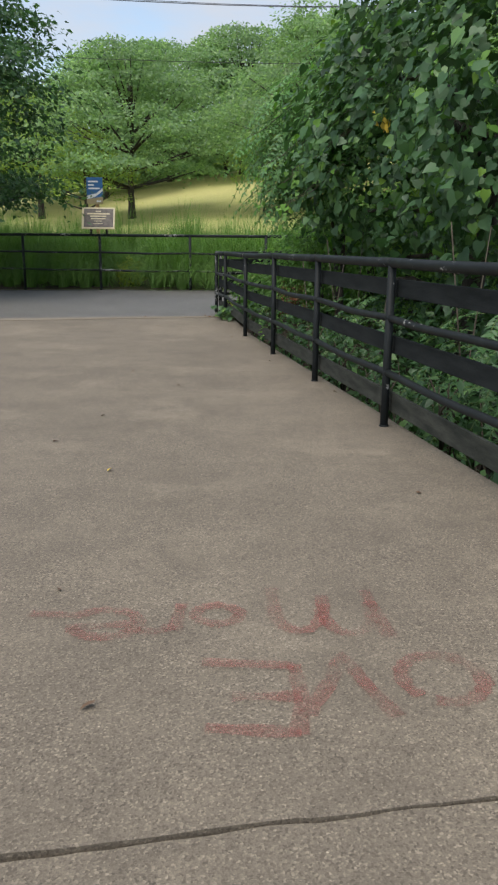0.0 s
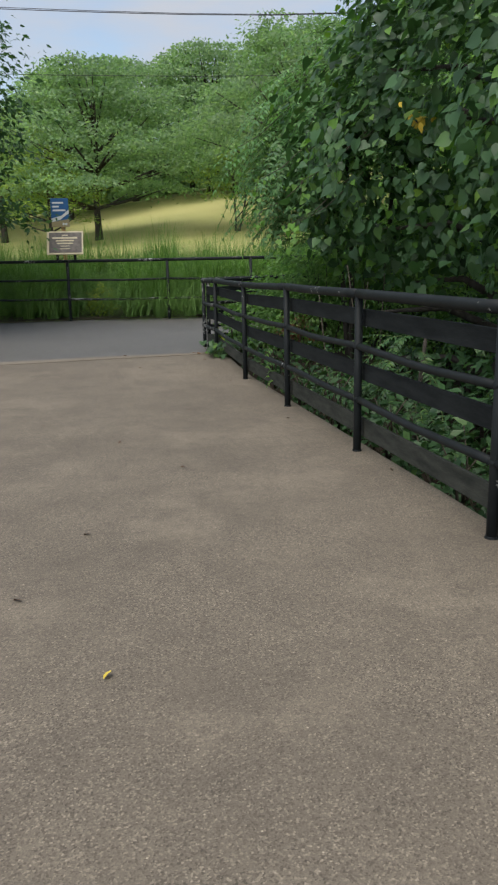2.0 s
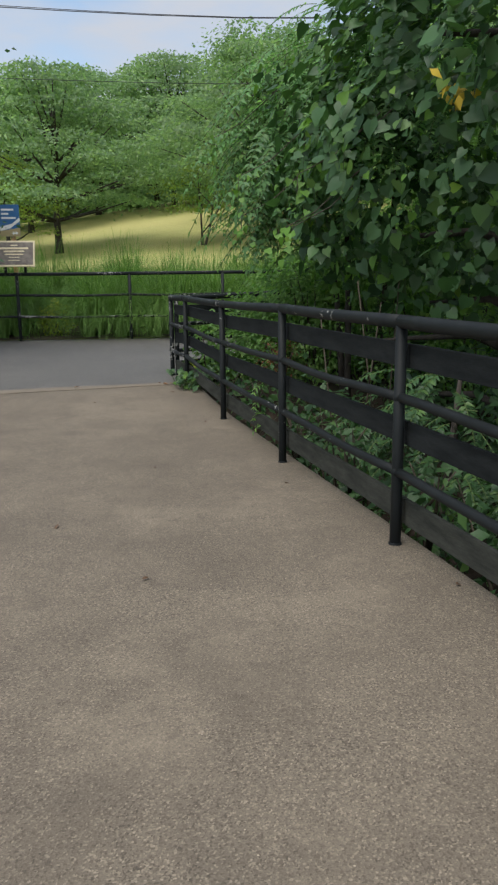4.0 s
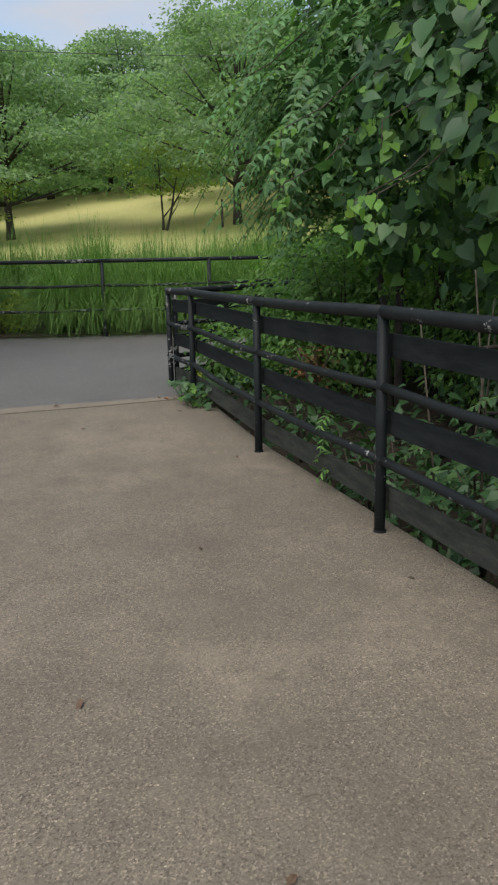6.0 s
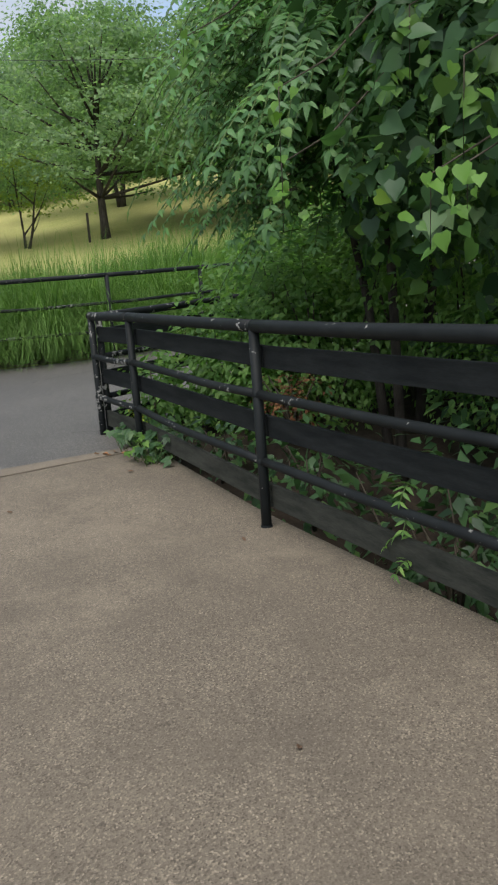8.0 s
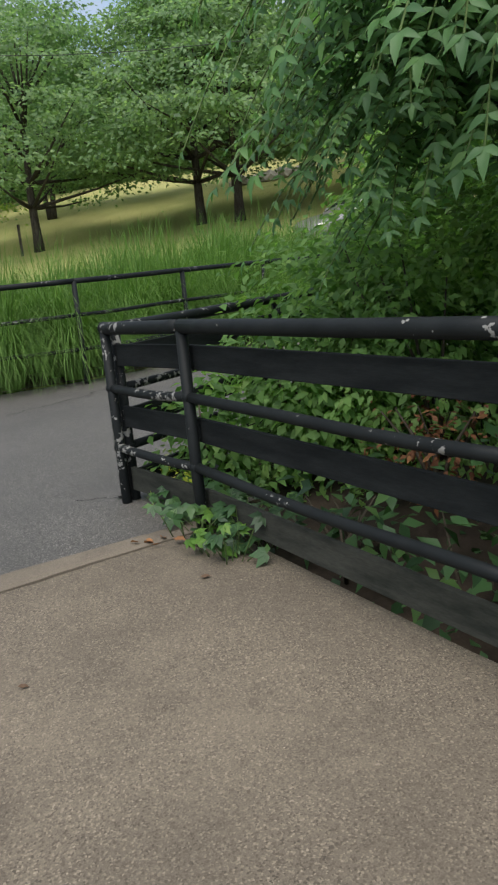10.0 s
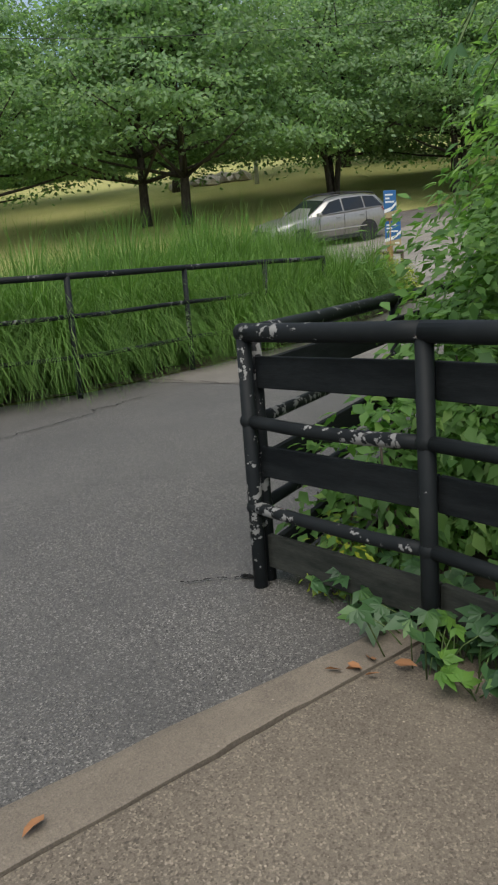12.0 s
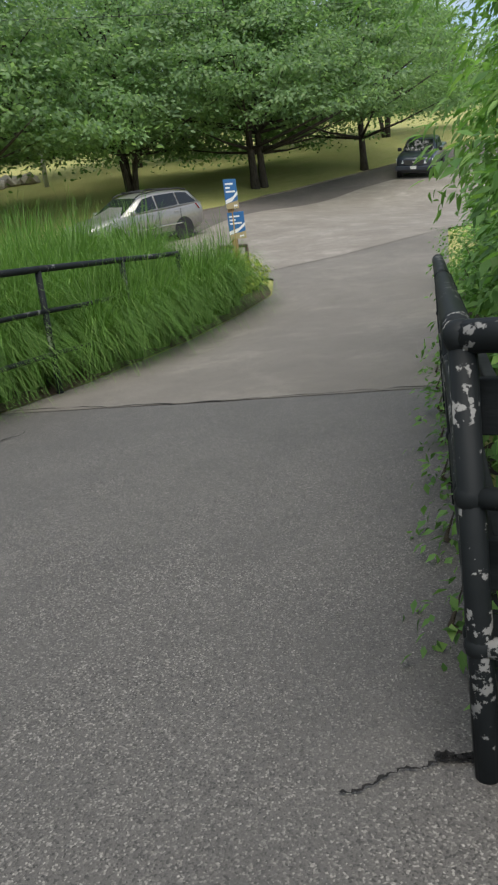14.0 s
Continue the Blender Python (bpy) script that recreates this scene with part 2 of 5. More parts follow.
def solid(name, c, rough=0.5, metal=0.0, coat=0.0):
    m, nt, b = mat(name, rough, metal)
    v = coords(nt)
    n = noise_tex(nt, v, 9, 4)
    col = mix(nt, ramp_node(nt, n, [(0.35, grey(0)), (0.7, grey(1))]), c, tuple(x * 0.86 for x in c))
    nt.links.new(col, b.inputs["Base Color"])
    b.inputs["Coat Weight"].default_value = coat
    return m


# ---- mesh helpers ----
def obj(name, me, material=None, parent=None, label=""):
    ob = new(name, me)
    if material is not None:
        me.materials.append(material)
    if parent is not None:
        ob.parent = parent
    if label:
        ob["label"] = label
    return ob


def part(name, bm, material, parent=None, label="", soft=False):
    me = bpy.data.meshes.new(name)
    bm.to_mesh(me)
    bm.free()
    if soft:
        me.polygons.foreach_set("use_smooth", [True] * len(me.polygons))
    return obj(name, me, material, parent, label)


def mesh_of(name, verts, faces, soft=False):
    me = bpy.data.meshes.new(name)
    me.from_pydata([tuple(v) for v in verts], [], [tuple(f) for f in faces])
    if soft:
        me.polygons.foreach_set("use_smooth", [True] * len(me.polygons))
    me.update()
    return me


def thing(name, label, category, group="", at=(0, 0, 0), kind=""):
    e = new(name)
    e.location = at
    return tagged(e, label, category, group, kind)


def add_box(bm, size, m=None, bevel=0.0):
    geo = bmesh.ops.create_cube(bm, size=1.0, matrix=(m or Matrix()) @ Matrix.Diagonal((*size, 1)))
    if bevel:
        edges = list({e for v in geo["verts"] for e in v.link_edges})
        bmesh.ops.bevel(bm, geom=edges, offset=bevel, segments=2, affect="EDGES", profile=0.5)


def add_tube(bm, pts, radii, sides=10, caps=True):
    """A tube along points with a radius at each."""
    pts = [Vector(p) for p in pts]
    if isinstance(radii, (int, float)):
        radii = [radii] * len(pts)
    rings = []
    up = Vector((0, 0, 1))
    for i, p in enumerate(pts):
        d = (pts[min(i + 1, len(pts) - 1)] - pts[max(i - 1, 0)]).normalized()
        ref = up if abs(d.z) < 0.95 else Vector((1, 0, 0))
        a = d.cross(ref).normalized()
        b = a.cross(d).normalized()
        rings.append([bm.verts.new(p + (a * math.cos(k) + b * math.sin(k)) * radii[i]) for k in [2 * math.pi * j / sides for j in range(sides)]])
    for r0, r1 in zip(rings, rings[1:]):
        for j in range(sides):
            bm.faces.new((r0[j], r0[(j + 1) % sides], r1[(j + 1) % sides], r1[j]))
    if caps:
        bm.faces.new(rings[0][::-1])
        bm.faces.new(rings[-1])
    return rings


def tube(name, pts, radii, material, parent=None, label="", sides=10):
    bm = bmesh.new()
    add_tube(bm, pts, radii, sides)
    return part(name, bm, material, parent, label, True)


def box(name, size, m, material, parent=None, label="", bevel=0.004):
    bm = bmesh.new()
    add_box(bm, size, m, bevel)
    return part(name, bm, material, parent, label)


def frame_along(p, q):
    """A pose whose x axis runs from p to q, its origin midway."""
    p, q = Vector(p), Vector(q)
    x = (q - p).normalized()
    y = Vector((0, 0, 1)).cross(x).normalized()
    z = x.cross(y)
    m = Matrix((x, y, z)).transposed().to_4x4()
    m.translation = (p + q) / 2
    return m


# leaf outlines: (x across, y along, z lift) with faces, folded along the midrib
HEART = ([(0, 0.0, 0), (0, 0.5, -0.05), (0, 1.0, -0.14), (-0.28, -0.13, 0.03), (-0.5, 0.12, 0.06), (-0.42, 0.42, 0.03), (-0.17, 0.76, -0.05),
          (0.28, -0.13, 0.03), (0.5, 0.12, 0.06), (0.42, 0.42, 0.03), (0.17, 0.76, -0.05)],
         [(0, 3, 4, 5), (0, 5, 1), (1, 5, 6), (1, 6, 2), (0, 8, 7), (0, 9, 8), (0, 1, 9), (1, 10, 9), (1, 2, 10)])
LANCE = ([(0, 0, 0), (-0.15, 0.3, 0.05), (0.15, 0.3, 0.05), (0, 0.35, 0), (-0.11, 0.65, -0.03), (0.11, 0.65, -0.03), (0, 0.7, -0.07), (0, 1, -0.2)],
         [(0, 3, 1), (0, 2, 3), (1, 3, 6, 4), (3, 2, 5, 6), (4, 6, 7), (6, 5, 7)])
LEAFLET = ([(0, 0, 0), (-0.19, 0.28, 0.05), (0.19, 0.28, 0.05), (0, 0.33, 0), (-0.14, 0.62, -0.02), (0.14, 0.62, -0.02), (0, 0.65, -0.07), (0, 1, -0.22)], LANCE[1])
OVAL = ([(0, 0, 0), (-0.27, 0.4, 0.05), (0.27, 0.4, 0.05), (0, 0.45, 0), (0, 1, -0.1)], [(0, 3, 1), (0, 2, 3), (1, 3, 4), (3, 2, 4)])


def leaves(name, shape, pos, nor, tip, size, material, parent=None, label=""):
    """Many leaves in one mesh: stalk ends pos, faces nor, tips towards tip."""
    pos, nor, tip, size = (np.asarray(a, float) for a in (pos, nor, tip, size))
    nor = nor / (np.linalg.norm(nor, axis=1, keepdims=True) + 1e-9)
    tip = tip - nor * np.sum(tip * nor, axis=1, keepdims=True)
    tip = tip / (np.linalg.norm(tip, axis=1, keepdims=True) + 1e-9)
    side = np.cross(tip, nor)
    t = np.array(shape[0])
    v = pos[:, None, :] + size[:, None, None] * (t[None, :, 0:1] * side[:, None, :] + t[None, :, 1:2] * tip[:, None, :] + t[None, :, 2:3] * nor[:, None, :])
    n, k = len(pos), len(t)
    fl = [len(f) for f in shape[1]]
    idx = np.concatenate([np.array(f) for f in shape[1]])
    loops = (np.arange(n)[:, None] * k + idx[None, :]).ravel()
    totals = np.tile(fl, n)
    me = bpy.data.meshes.new(name)
    me.vertices.add(n * k)
    me.vertices.foreach_set("co", v.ravel())
    me.loops.add(len(loops))
    me.loops.foreach_set("vertex_index", loops)
    me.polygons.add(len(totals))
    me.polygons.foreach_set("loop_start", np.concatenate(([0], np.cumsum(totals)[:-1])))
    me.update(calc_edges=True)
    me.validate()
    return obj(name, me, material, parent, label)


RNG = np.random.default_rng(7)


def unit(n):
    d = RNG.normal(size=(n, 3))
    return d / np.linalg.norm(d, axis=1, keepdims=True)


def blob_points(blobs, per_area, depth=0.25, lump=0.16, floor=-9.0):
    """Points on lumpy ellipsoids and a little below their skin, with outward normals; none inside another blob."""
    P, N = [], []
    for i, (c, r) in enumerate(blobs):
        c, r = np.array(c), np.array(r)
        n = int(per_area * 4 * math.pi * (np.mean(r ** 1.6)) ** (2 / 1.6))
        d = unit(n)
        f = 1 + lump * np.array([noise.noise(Vector(x) * 2.3 + Vector((i * 7.1, 0, 0))) * 1.6 + 0.6 * noise.noise(Vector(x) * 6 + Vector((0, i * 3.3, 0))) for x in d])
        f = f - depth * RNG.random(n) ** 2
        p = c + d * r * f[:, None]
        m = d / r
        m /= np.linalg.norm(m, axis=1, keepdims=True)
        keep = p[:, 2] > floor
        for j, (c2, r2) in enumerate(blobs):
            if j != i:
                keep &= np.sum(((p - np.array(c2)) / np.array(r2)) ** 2, axis=1) > 0.72
        P.append(p[keep])
        N.append(m[keep])
    return np.concatenate(P), np.concatenate(N)


# ---- ground, deck, paving ----
def steps(parts):
    out = []
    for a, b, n in parts:
        out += list(np.linspace(a, b, n, endpoint=False))
    return out + [parts[-1][1]]


def build_ground():
    xs = steps([(-420, -60, 14), (-60, -12, 24), (-12, 20, 64), (20, 60, 30), (60, 420, 16)])
    ys = steps([(-200, -20, 10), (-20, 32, 104), (32, 70, 30), (70, 420, 22)])
    verts = [(x, y, ground_z(x, y) - 0.04 - ravine(x, y) + sag(x, y)) for y in ys for x in xs]
    w = len(xs)
    faces, soil = [], []
    for j in range(len(ys) - 1):
        for i in range(w - 1):
            a = j * w + i
            faces.append((a, a + 1, a + w + 1, a + w))
            cx, cy = (xs[i] + xs[i + 1]) / 2, (ys[j] + ys[j + 1]) / 2
            wild = -14 < cy < 14.6 + max(0, cx) * 0.72 and -14 < cx < 16 and cy < 22
            soil.append(1 if wild else 0)
    me = mesh_of("ground", verts, faces, True)
    ob = obj("ground", me, M_LAWN)
    me.materials.append(M_SOIL)
    me.polygons.foreach_set("material_index", soil)
    tagged(ob, "rolling mown lawn with dry yellow patches and wooded soil", "ground", kind="structure")


def chain(pts, n):
    pts = [Vector(p) for p in pts]
    d = [0.0]
    for a, b in zip(pts, pts[1:]):
        d.append(d[-1] + (b - a).length)
    return [Vector((np.interp(t, d, [p.x for p in pts]), np.interp(t, d, [p.y for p in pts]))) for t in np.linspace(0, d[-1], n)]


def drape(name, near, far, n, m, lift, material, label, category, by_knots=False):
    """A paved sheet between two border lines, lying on the ground's shape."""
    A, B = chain(near, n), chain(far, n)
    verts, faces = [], []
    for i in range(n):
        for j in range(m):
            p = A[i].lerp(B[i], j / (m - 1))
            verts.append((p.x, p.y, ground_z(p.x, p.y) + lift + sag(p.x, p.y)))
    for i in range(n - 1):
        for j in range(m - 1):
            a = i * m + j
            faces.append((a, a + 1, a + m + 1, a + m))
    ob = obj(name, mesh_of(name, verts, faces, True), material)
    return tagged(ob, label, category, kind="structure")


def slab(name, edge_a, edge_b, top, thick, material, parent, jitter=0.008, n=70):
    """A concrete slab between two lines across the bridge, with crumbled edges. Each line: the point at its right end and at its left end."""
    (a0, a1), (b0, b1) = edge_a, edge_b
    rows = 36 if (b0 - a0).length > 3 else 7
    verts, faces = [], []
    for j in range(rows):
        f = j / (rows - 1)
        for i in range(n):
            k = i / (n - 1)
            p = a0.lerp(a1, k).lerp(b0.lerp(b1, k), f)
            off = 0.0
            if j in (0, rows - 1):
                s = noise.noise(Vector((p.x * 6, p.y * 6, j * 3.0))) + 0.6 * noise.noise(Vector((p.x * 19, p.y * 19, j)))
                off = jitter * s
                if noise.noise(Vector((p.x * 2.3, p.y * 2.3, 5.0 + j))) > 0.33:
                    off += jitter * 1.4 * (1 if j == 0 else -1)
            q = p + (b0 - a0).normalized() * off
            z = top + sag(p.x, p.y) + 0.003 * noise.noise(Vector((p.x * 1.2, p.y * 1.2, 2)))
            if j in (0, rows - 1):
                z -= 0.006
            verts.append((q.x, q.y, z))
    for j in range(rows - 1):
        for i in range(n - 1):
            a = j * n + i
            faces.append((a, a + n, a + n + 1, a + 1))
    base = len(verts)
    ring = list(range(n)) + [j * n + n - 1 for j in range(1, rows)] + [(rows - 1) * n + i for i in range(n - 2, -1, -1)] + [j * n for j in range(rows - 2, 0, -1)]
    for r in ring:
        x, y, z = verts[r]
        verts.append((x, y, z - thick))
    L = len(ring)
    for i in range(L):
        faces.append((ring[i], ring[(i + 1) % L], base + (i + 1) % L, base + i))
    return obj(name, mesh_of(name, verts, faces), material, parent)


def build_deck():
    deck = thing("bridge_deck", "brown exposed-aggregate concrete footbridge deck with worn joints", "deck", kind="structure")
    right, left = -0.13, 4.0
    g0, g1 = Vector((-0.30, 13.80, 0)), Vector((-4.35, 12.99, 0))     # groove before the end strip, seen from right to left
    e0, e1 = Vector((-0.33, 13.98, 0)), Vector((-4.4, 13.24, 0))      # outer edge of the strip
    slab("slab", (deck_at(-19, right), deck_at(-19, left)), (deck_at(-11.888, right), deck_at(-11.888, left)), -0.004, 0.3, M_CONCRETE, deck, 0.011)
    slab("slab", (deck_at(-11.876, right), deck_at(-11.876, left)), (g0 + Vector((0.01, -0.002, 0)), g1 + Vector((0, -0.002, 0))), 0.0, 0.3, M_CONCRETE, deck, 0.004)
    slab("end_strip", (g0 + Vector((0, 0.002, 0)), g1 + Vector((0, 0.002, 0))), (e0, e1), 0.008, 0.3, M_KERB, deck, 0.006)
    box("joint_bed", (4.1, 0.3, 0.1), frame_along(deck_at(-11.88, right), deck_at(-11.88, left)) @ pose(0, 0, -0.1), M_SOIL, deck)
    bm = bmesh.new()
    row = []
    for k in range(24):
        p = g0.lerp(g1, k / 23)
        z = sag(p.x, p.y) - 0.035
        row.append([bm.verts.new((p.x, p.y + dy, z)) for dy in (-0.06, 0.06)])
    for a, b in zip(row, row[1:]):
        bm.faces.new((a[0], a[1], b[1], b[0]))
    part("joint_bed", bm, M_DARK, deck)


build_ground()
build_deck()
NEAR = [(-11, 11.6), (-4.5, 13.12), (-2.9, 13.46), (-0.56, 13.90), (0.1, 14.02), (-0.15, 14.5), (1.2, 15.65), (3.1, 17.0), (6.7, 19.3), (10.6, 21.7), (18.5, 26.7)]
FAR = [(-11, 23.0), (-6.4, 20.7), (-4.0, 20.85), (-2.4, 20.6), (-1.0, 20.45), (0.3, 20.5), (1.3, 20.75), (2.4, 21.1), (4.25, 21.95), (6.3, 22.85), (8.1, 23.8), (9.7, 25.3), (10.0, 26.8)]
drape("pavement", NEAR, FAR, 100, 26, 0.0, M_ASPHALT, "worn grey asphalt path with stones showing", "path")
drape("pavement", [(3.2, 17.05), (6.7, 19.3), (10.6, 21.7), (18.5, 26.7)], [(1.2, 20.72), (2.4, 21.1), (4.25, 21.95), (6.3, 22.85), (8.1, 23.8), (9.7, 25.3), (10.0, 26.8)], 70, 20, 0.006, M_PALE_PATH, "paler smooth asphalt path up to the road", "path")
drape("road", [(-90, 26.3), (120, 26.3)], [(-90, 34.0), (14, 34.0), (22, 37.6), (30, 38.9), (120, 38.9)], 170, 10, 0.015, M_ROAD, "pale worn asphalt road beside a lawn", "road")
LANE = [(-90, 36.4), (13, 36.4), (19, 39.2), (26, 41.4), (120, 41.4)]
drape("parking_lane", [(-90, 34.0), (14, 34.0), (22, 37.6), (30, 38.9), (120, 38.9)], LANE, 170, 9, 0.012, M_LANE_SHADED, "asphalt parking lane along the road, coloured dark for tree shade", "road")
drape("mulch_bed", FAR[:11] + [(9.0, 24.8)], [(-11, 25.5), (-6.2, 25.3), (-3.5, 25.2), (2, 25.4), (6, 25.7), (9.2, 26.0)], 60, 10, 0.02, M_MULCH, "dark brown mulch bed under the grasses", "bed")


def build_kerb():
    pts = [(x, float(np.interp(x, [p[0] for p in LANE], [p[1] + 0.02 for p in LANE]))) for x in np.linspace(-40, 90, 131)]
    bm = bmesh.new()
    rows = []
    for x, y in pts:
        z = ground_z(x, y)
        rows.append([bm.verts.new((x, y + dy, z + dz)) for dy, dz in ((0, -0.1), (0.02, 0.09), (0.13, 0.10), (0.14, -0.1))])
    for a, b in zip(rows, rows[1:]):
        for k in range(3):
            bm.faces.new((a[k], b[k], b[k + 1], a[k + 1]))
    tagged(part("kerb", bm, M_KERB), "pale concrete kerb between lane and lawn", "kerb", kind="structure")


build_kerb()


# ---- railings ----
def railing(name, label, posts, top_h, rails, boards, outward, steel, worn, post_r=0.03, tall=None):
    """Pipe railing. posts: base points; rails: heights of the lower pipes; boards: (height, width) on the outer side."""
    e = thing(name, label, "railing")
    out = Vector(outward)
    posts = [Vector(p) for p in posts]
    tall = tall or [1.0] * len(posts)
    for i, p in enumerate(posts):
        p = Vector(p)
        lean = Vector((0.012 * noise.noise(p * 3), 0.012 * noise.noise(p * 3 + Vector((9, 0, 0))), 0))
        post = tube("post", [p + Vector((0, 0, -0.3)), p + lean + Vector((0, 0, (top_h - 0.035) * tall[i]))], post_r, steel if i else worn, e, "", 14)
        bm = bmesh.new()
        add_tube(bm, [p + Vector((0, 0, -0.004)), p + Vector((0, 0, 0.012))], [post_r + 0.008, post_r + 0.004], 14)
        part("base_collar", bm, steel, post, "rusty collar")
        for h in rails:
            bm = bmesh.new()
            bmesh.ops.create_uvsphere(bm, u_segments=12, v_segments=8, radius=post_r + 0.006, matrix=Matrix.Translation(p + Vector((0, 0, h * tall[i]))))
            part("weld_joint", bm, steel, post, "", True)
    for h, r in [(top_h - 0.035, 0.036)] + [(h, 0.0255) for h in rails]:
        for i, (a, b) in enumerate(zip(posts, posts[1:])):
            a, b = a + Vector((0, 0, h * tall[i])), b + Vector((0, 0, h * tall[i + 1]))
            pts = []
            for k in range(9):
                q = a.lerp(b, k / 8)
                sag = -0.012 * math.sin(math.pi * k / 8) * (1 + 1.5 * noise.noise(q * 0.9 + Vector((0, 0, h * 5))))
                pts.append(q + Vector((0, 0, sag if h < top_h - 0.1 else sag * 0.25)))
            tube("top_rail" if h > top_h - 0.1 else "pipe_rail", pts, r, worn if i == 0 else steel, e, "chipped black pipe", 14)
    for h, w, m in boards:
        for i, (a, b) in enumerate(zip(posts, posts[1:])):
            a, b = a + Vector((0, 0, h * tall[i])) + out * 0.062, b + Vector((0, 0, h * tall[i + 1])) + out * 0.062
            tiltv = 0.006 * noise.noise(a * 2)
            f = frame_along(a + Vector((0, 0, tiltv)), b - Vector((0, 0, tiltv)))
            box("board", ((b - a).length - 0.006, 0.028, w), f, m, e, "", 0.004)
    return e


BRIDGE_POSTS = [CORNER, P1] + [deck_at(u, 0) for u in (-2, -4, -6, -8, -10, -12, -14, -16)]
for q in BRIDGE_POSTS:
    q.z = sag(q.x, q.y)
CORNER.z = sag(CORNER.x, CORNER.y)
railing("bridge_railing", "black pipe railing with boards, paint flaking, beside vines", BRIDGE_POSTS, 1.17, (0.765, 0.385),
        ((0.965, 0.125, M_BOARD), (0.575, 0.125, M_BOARD), (0.17, 0.14, M_BOARD_GREY)), -LEFT, M_STEEL, M_STEEL_WORN, tall=[0.935, 0.945, 1.02, 1.04, 1.04, 1.04] + [1.04] * 4)
bm = bmesh.new()
bmesh.ops.create_uvsphere(bm, u_segments=16, v_segments=10, radius=0.037, matrix=Matrix.Translation(CORNER + Vector((0, 0, 1.062))))
part("elbow", bm, M_STEEL_WORN, bpy.data.objects["bridge_railing"], "chipped corner elbow", True)

path_posts = []
for k in range(3):
    p = CORNER + SIDE * (0.08 + 1.80 * k)
    path_posts.append(Vector((p.x, p.y, CORNER.z - 0.01 + 0.03 * k)))
railing("path_railing", "badly chipped black pipe railing up the sloping path", path_posts, 1.17, (0.765, 0.385),
        ((0.965, 0.125, M_BOARD), (0.575, 0.125, M_BOARD), (0.17, 0.14, M_BOARD)), Vector((SIDE.y, -SIDE.x, 0)), M_STEEL_WORN, M_STEEL_WORN, tall=[0.935, 0.93, 0.93])

bed_posts = [(-8.0, 21.75), (-6.0, 20.95), (-3.93, 20.6), (-1.6, 20.35), (0.30, 20.2), (2.0, 20.95), (3.7, 21.95), (5.4, 22.95)]
railing("bed_railing", "weathered dark three-pipe railing in front of tall grasses", [Vector((x, y, 0.185 + 0.012 * max(0, x))) for x, y in bed_posts], 1.30, (0.84, 0.40), (),
        (0, 1, 0), M_STEEL_GREEN, M_STEEL_GREEN, 0.034)


# ---- plants ----
def grass_mesh(name, n, height, reach, seed):
    rng = np.random.default_rng(seed)
    k = 7
    phi = rng.random(n) * 2 * math.pi
    u = rng.random(n) ** 0.5
    h = height * (0.5 + 0.55 * rng.random(n))
    out = reach * (0.12 + 0.88 * u)
    base = 0.16 * np.sqrt(rng.random(n))
    droop = 0.36 + (0.6 + 0.55 * rng.random(n)) * u
    bend = rng.normal(size=n) * 0.3
    verts = np.zeros((n, k, 2, 3))
    w0 = 0.004 + 0.005 * rng.random(n)
    for i in range(k):
        t = i / (k - 1)
        a = phi + bend * t
        r = base + out * t ** 1.45
        z = h * (1.5 * t - droop * 1.1 * t ** 2.3)
        c = np.stack([r * np.cos(a), r * np.sin(a), z], 1)
        side = np.stack([-np.sin(a), np.cos(a), np.zeros(n)], 1) * (w0 * (1 - 0.85 * t))[:, None]
        verts[:, i, 0] = c - side
        verts[:, i, 1] = c + side
    idx = np.arange(n)[:, None] * (2 * k)
    faces = []
    for i in range(k - 1):
        faces.append(np.concatenate([idx + 2 * i, idx + 2 * i + 1, idx + 2 * i + 3, idx + 2 * i + 2], 1))
    return mesh_of(name, verts.reshape(-1, 3), np.concatenate(faces).tolist())


def build_grasses():
    meshes = [grass_mesh("grass_clump", 1150, 1.75, 1.12, s) for s in range(4)]
    for me in meshes:
        me.materials.append(M_GRASS)
    rng = random.Random(3)
    spots = []
    front = [Vector(p) for p in [(-8.5, 22.5), (-6.2, 21.55), (-4.6, 21.3), (-2.4, 20.95), (-1.2, 20.75), (0.3, 20.65), (1.2, 21.0), (2.3, 21.6), (4.3, 22.7), (6.2, 23.8)]]
    for p in chain(front, 24):
        spots.append((p.x + rng.uniform(-0.15, 0.15), p.y + rng.uniform(-0.05, 0.2), 0.86))
    for x, y in ((2.9, 21.55), (3.6, 21.9), (4.3, 22.25), (5.0, 22.6), (5.7, 22.95), (6.4, 23.3), (7.0, 23.7)):
        spots.append((x, y, 0.84))
    for row in range(1, 5):
        for p in chain([q + Vector((0.0, 0.8 * row)) for q in front], 28):
            spots.append((p.x + rng.uniform(-0.3, 0.3), p.y + rng.uniform(-0.3, 0.3), 1.1))
    for x, y, s in spots:
        if -4.1 < x < -2.75 and y < 24:
            continue                                     # the gap with the walk behind the plaque
        if x > 7.3 or (x > 6.4 and y > 24.6):
            continue
        ob = new("fountain_grass", meshes[rng.randrange(4)])
        s *= rng.uniform(0.88, 1.12)
        ob.matrix_world = pose(x, y, ground_z(x, y) + 0.01, 0, 0, rng.uniform(0, 360)) @ Matrix.Diagonal((s, s, s * rng.uniform(0.95, 1.08), 1))
        tagged(ob, "tall arching green fountain grass clump in mulch", "grass clump", "grasses in the bed")


build_grasses()


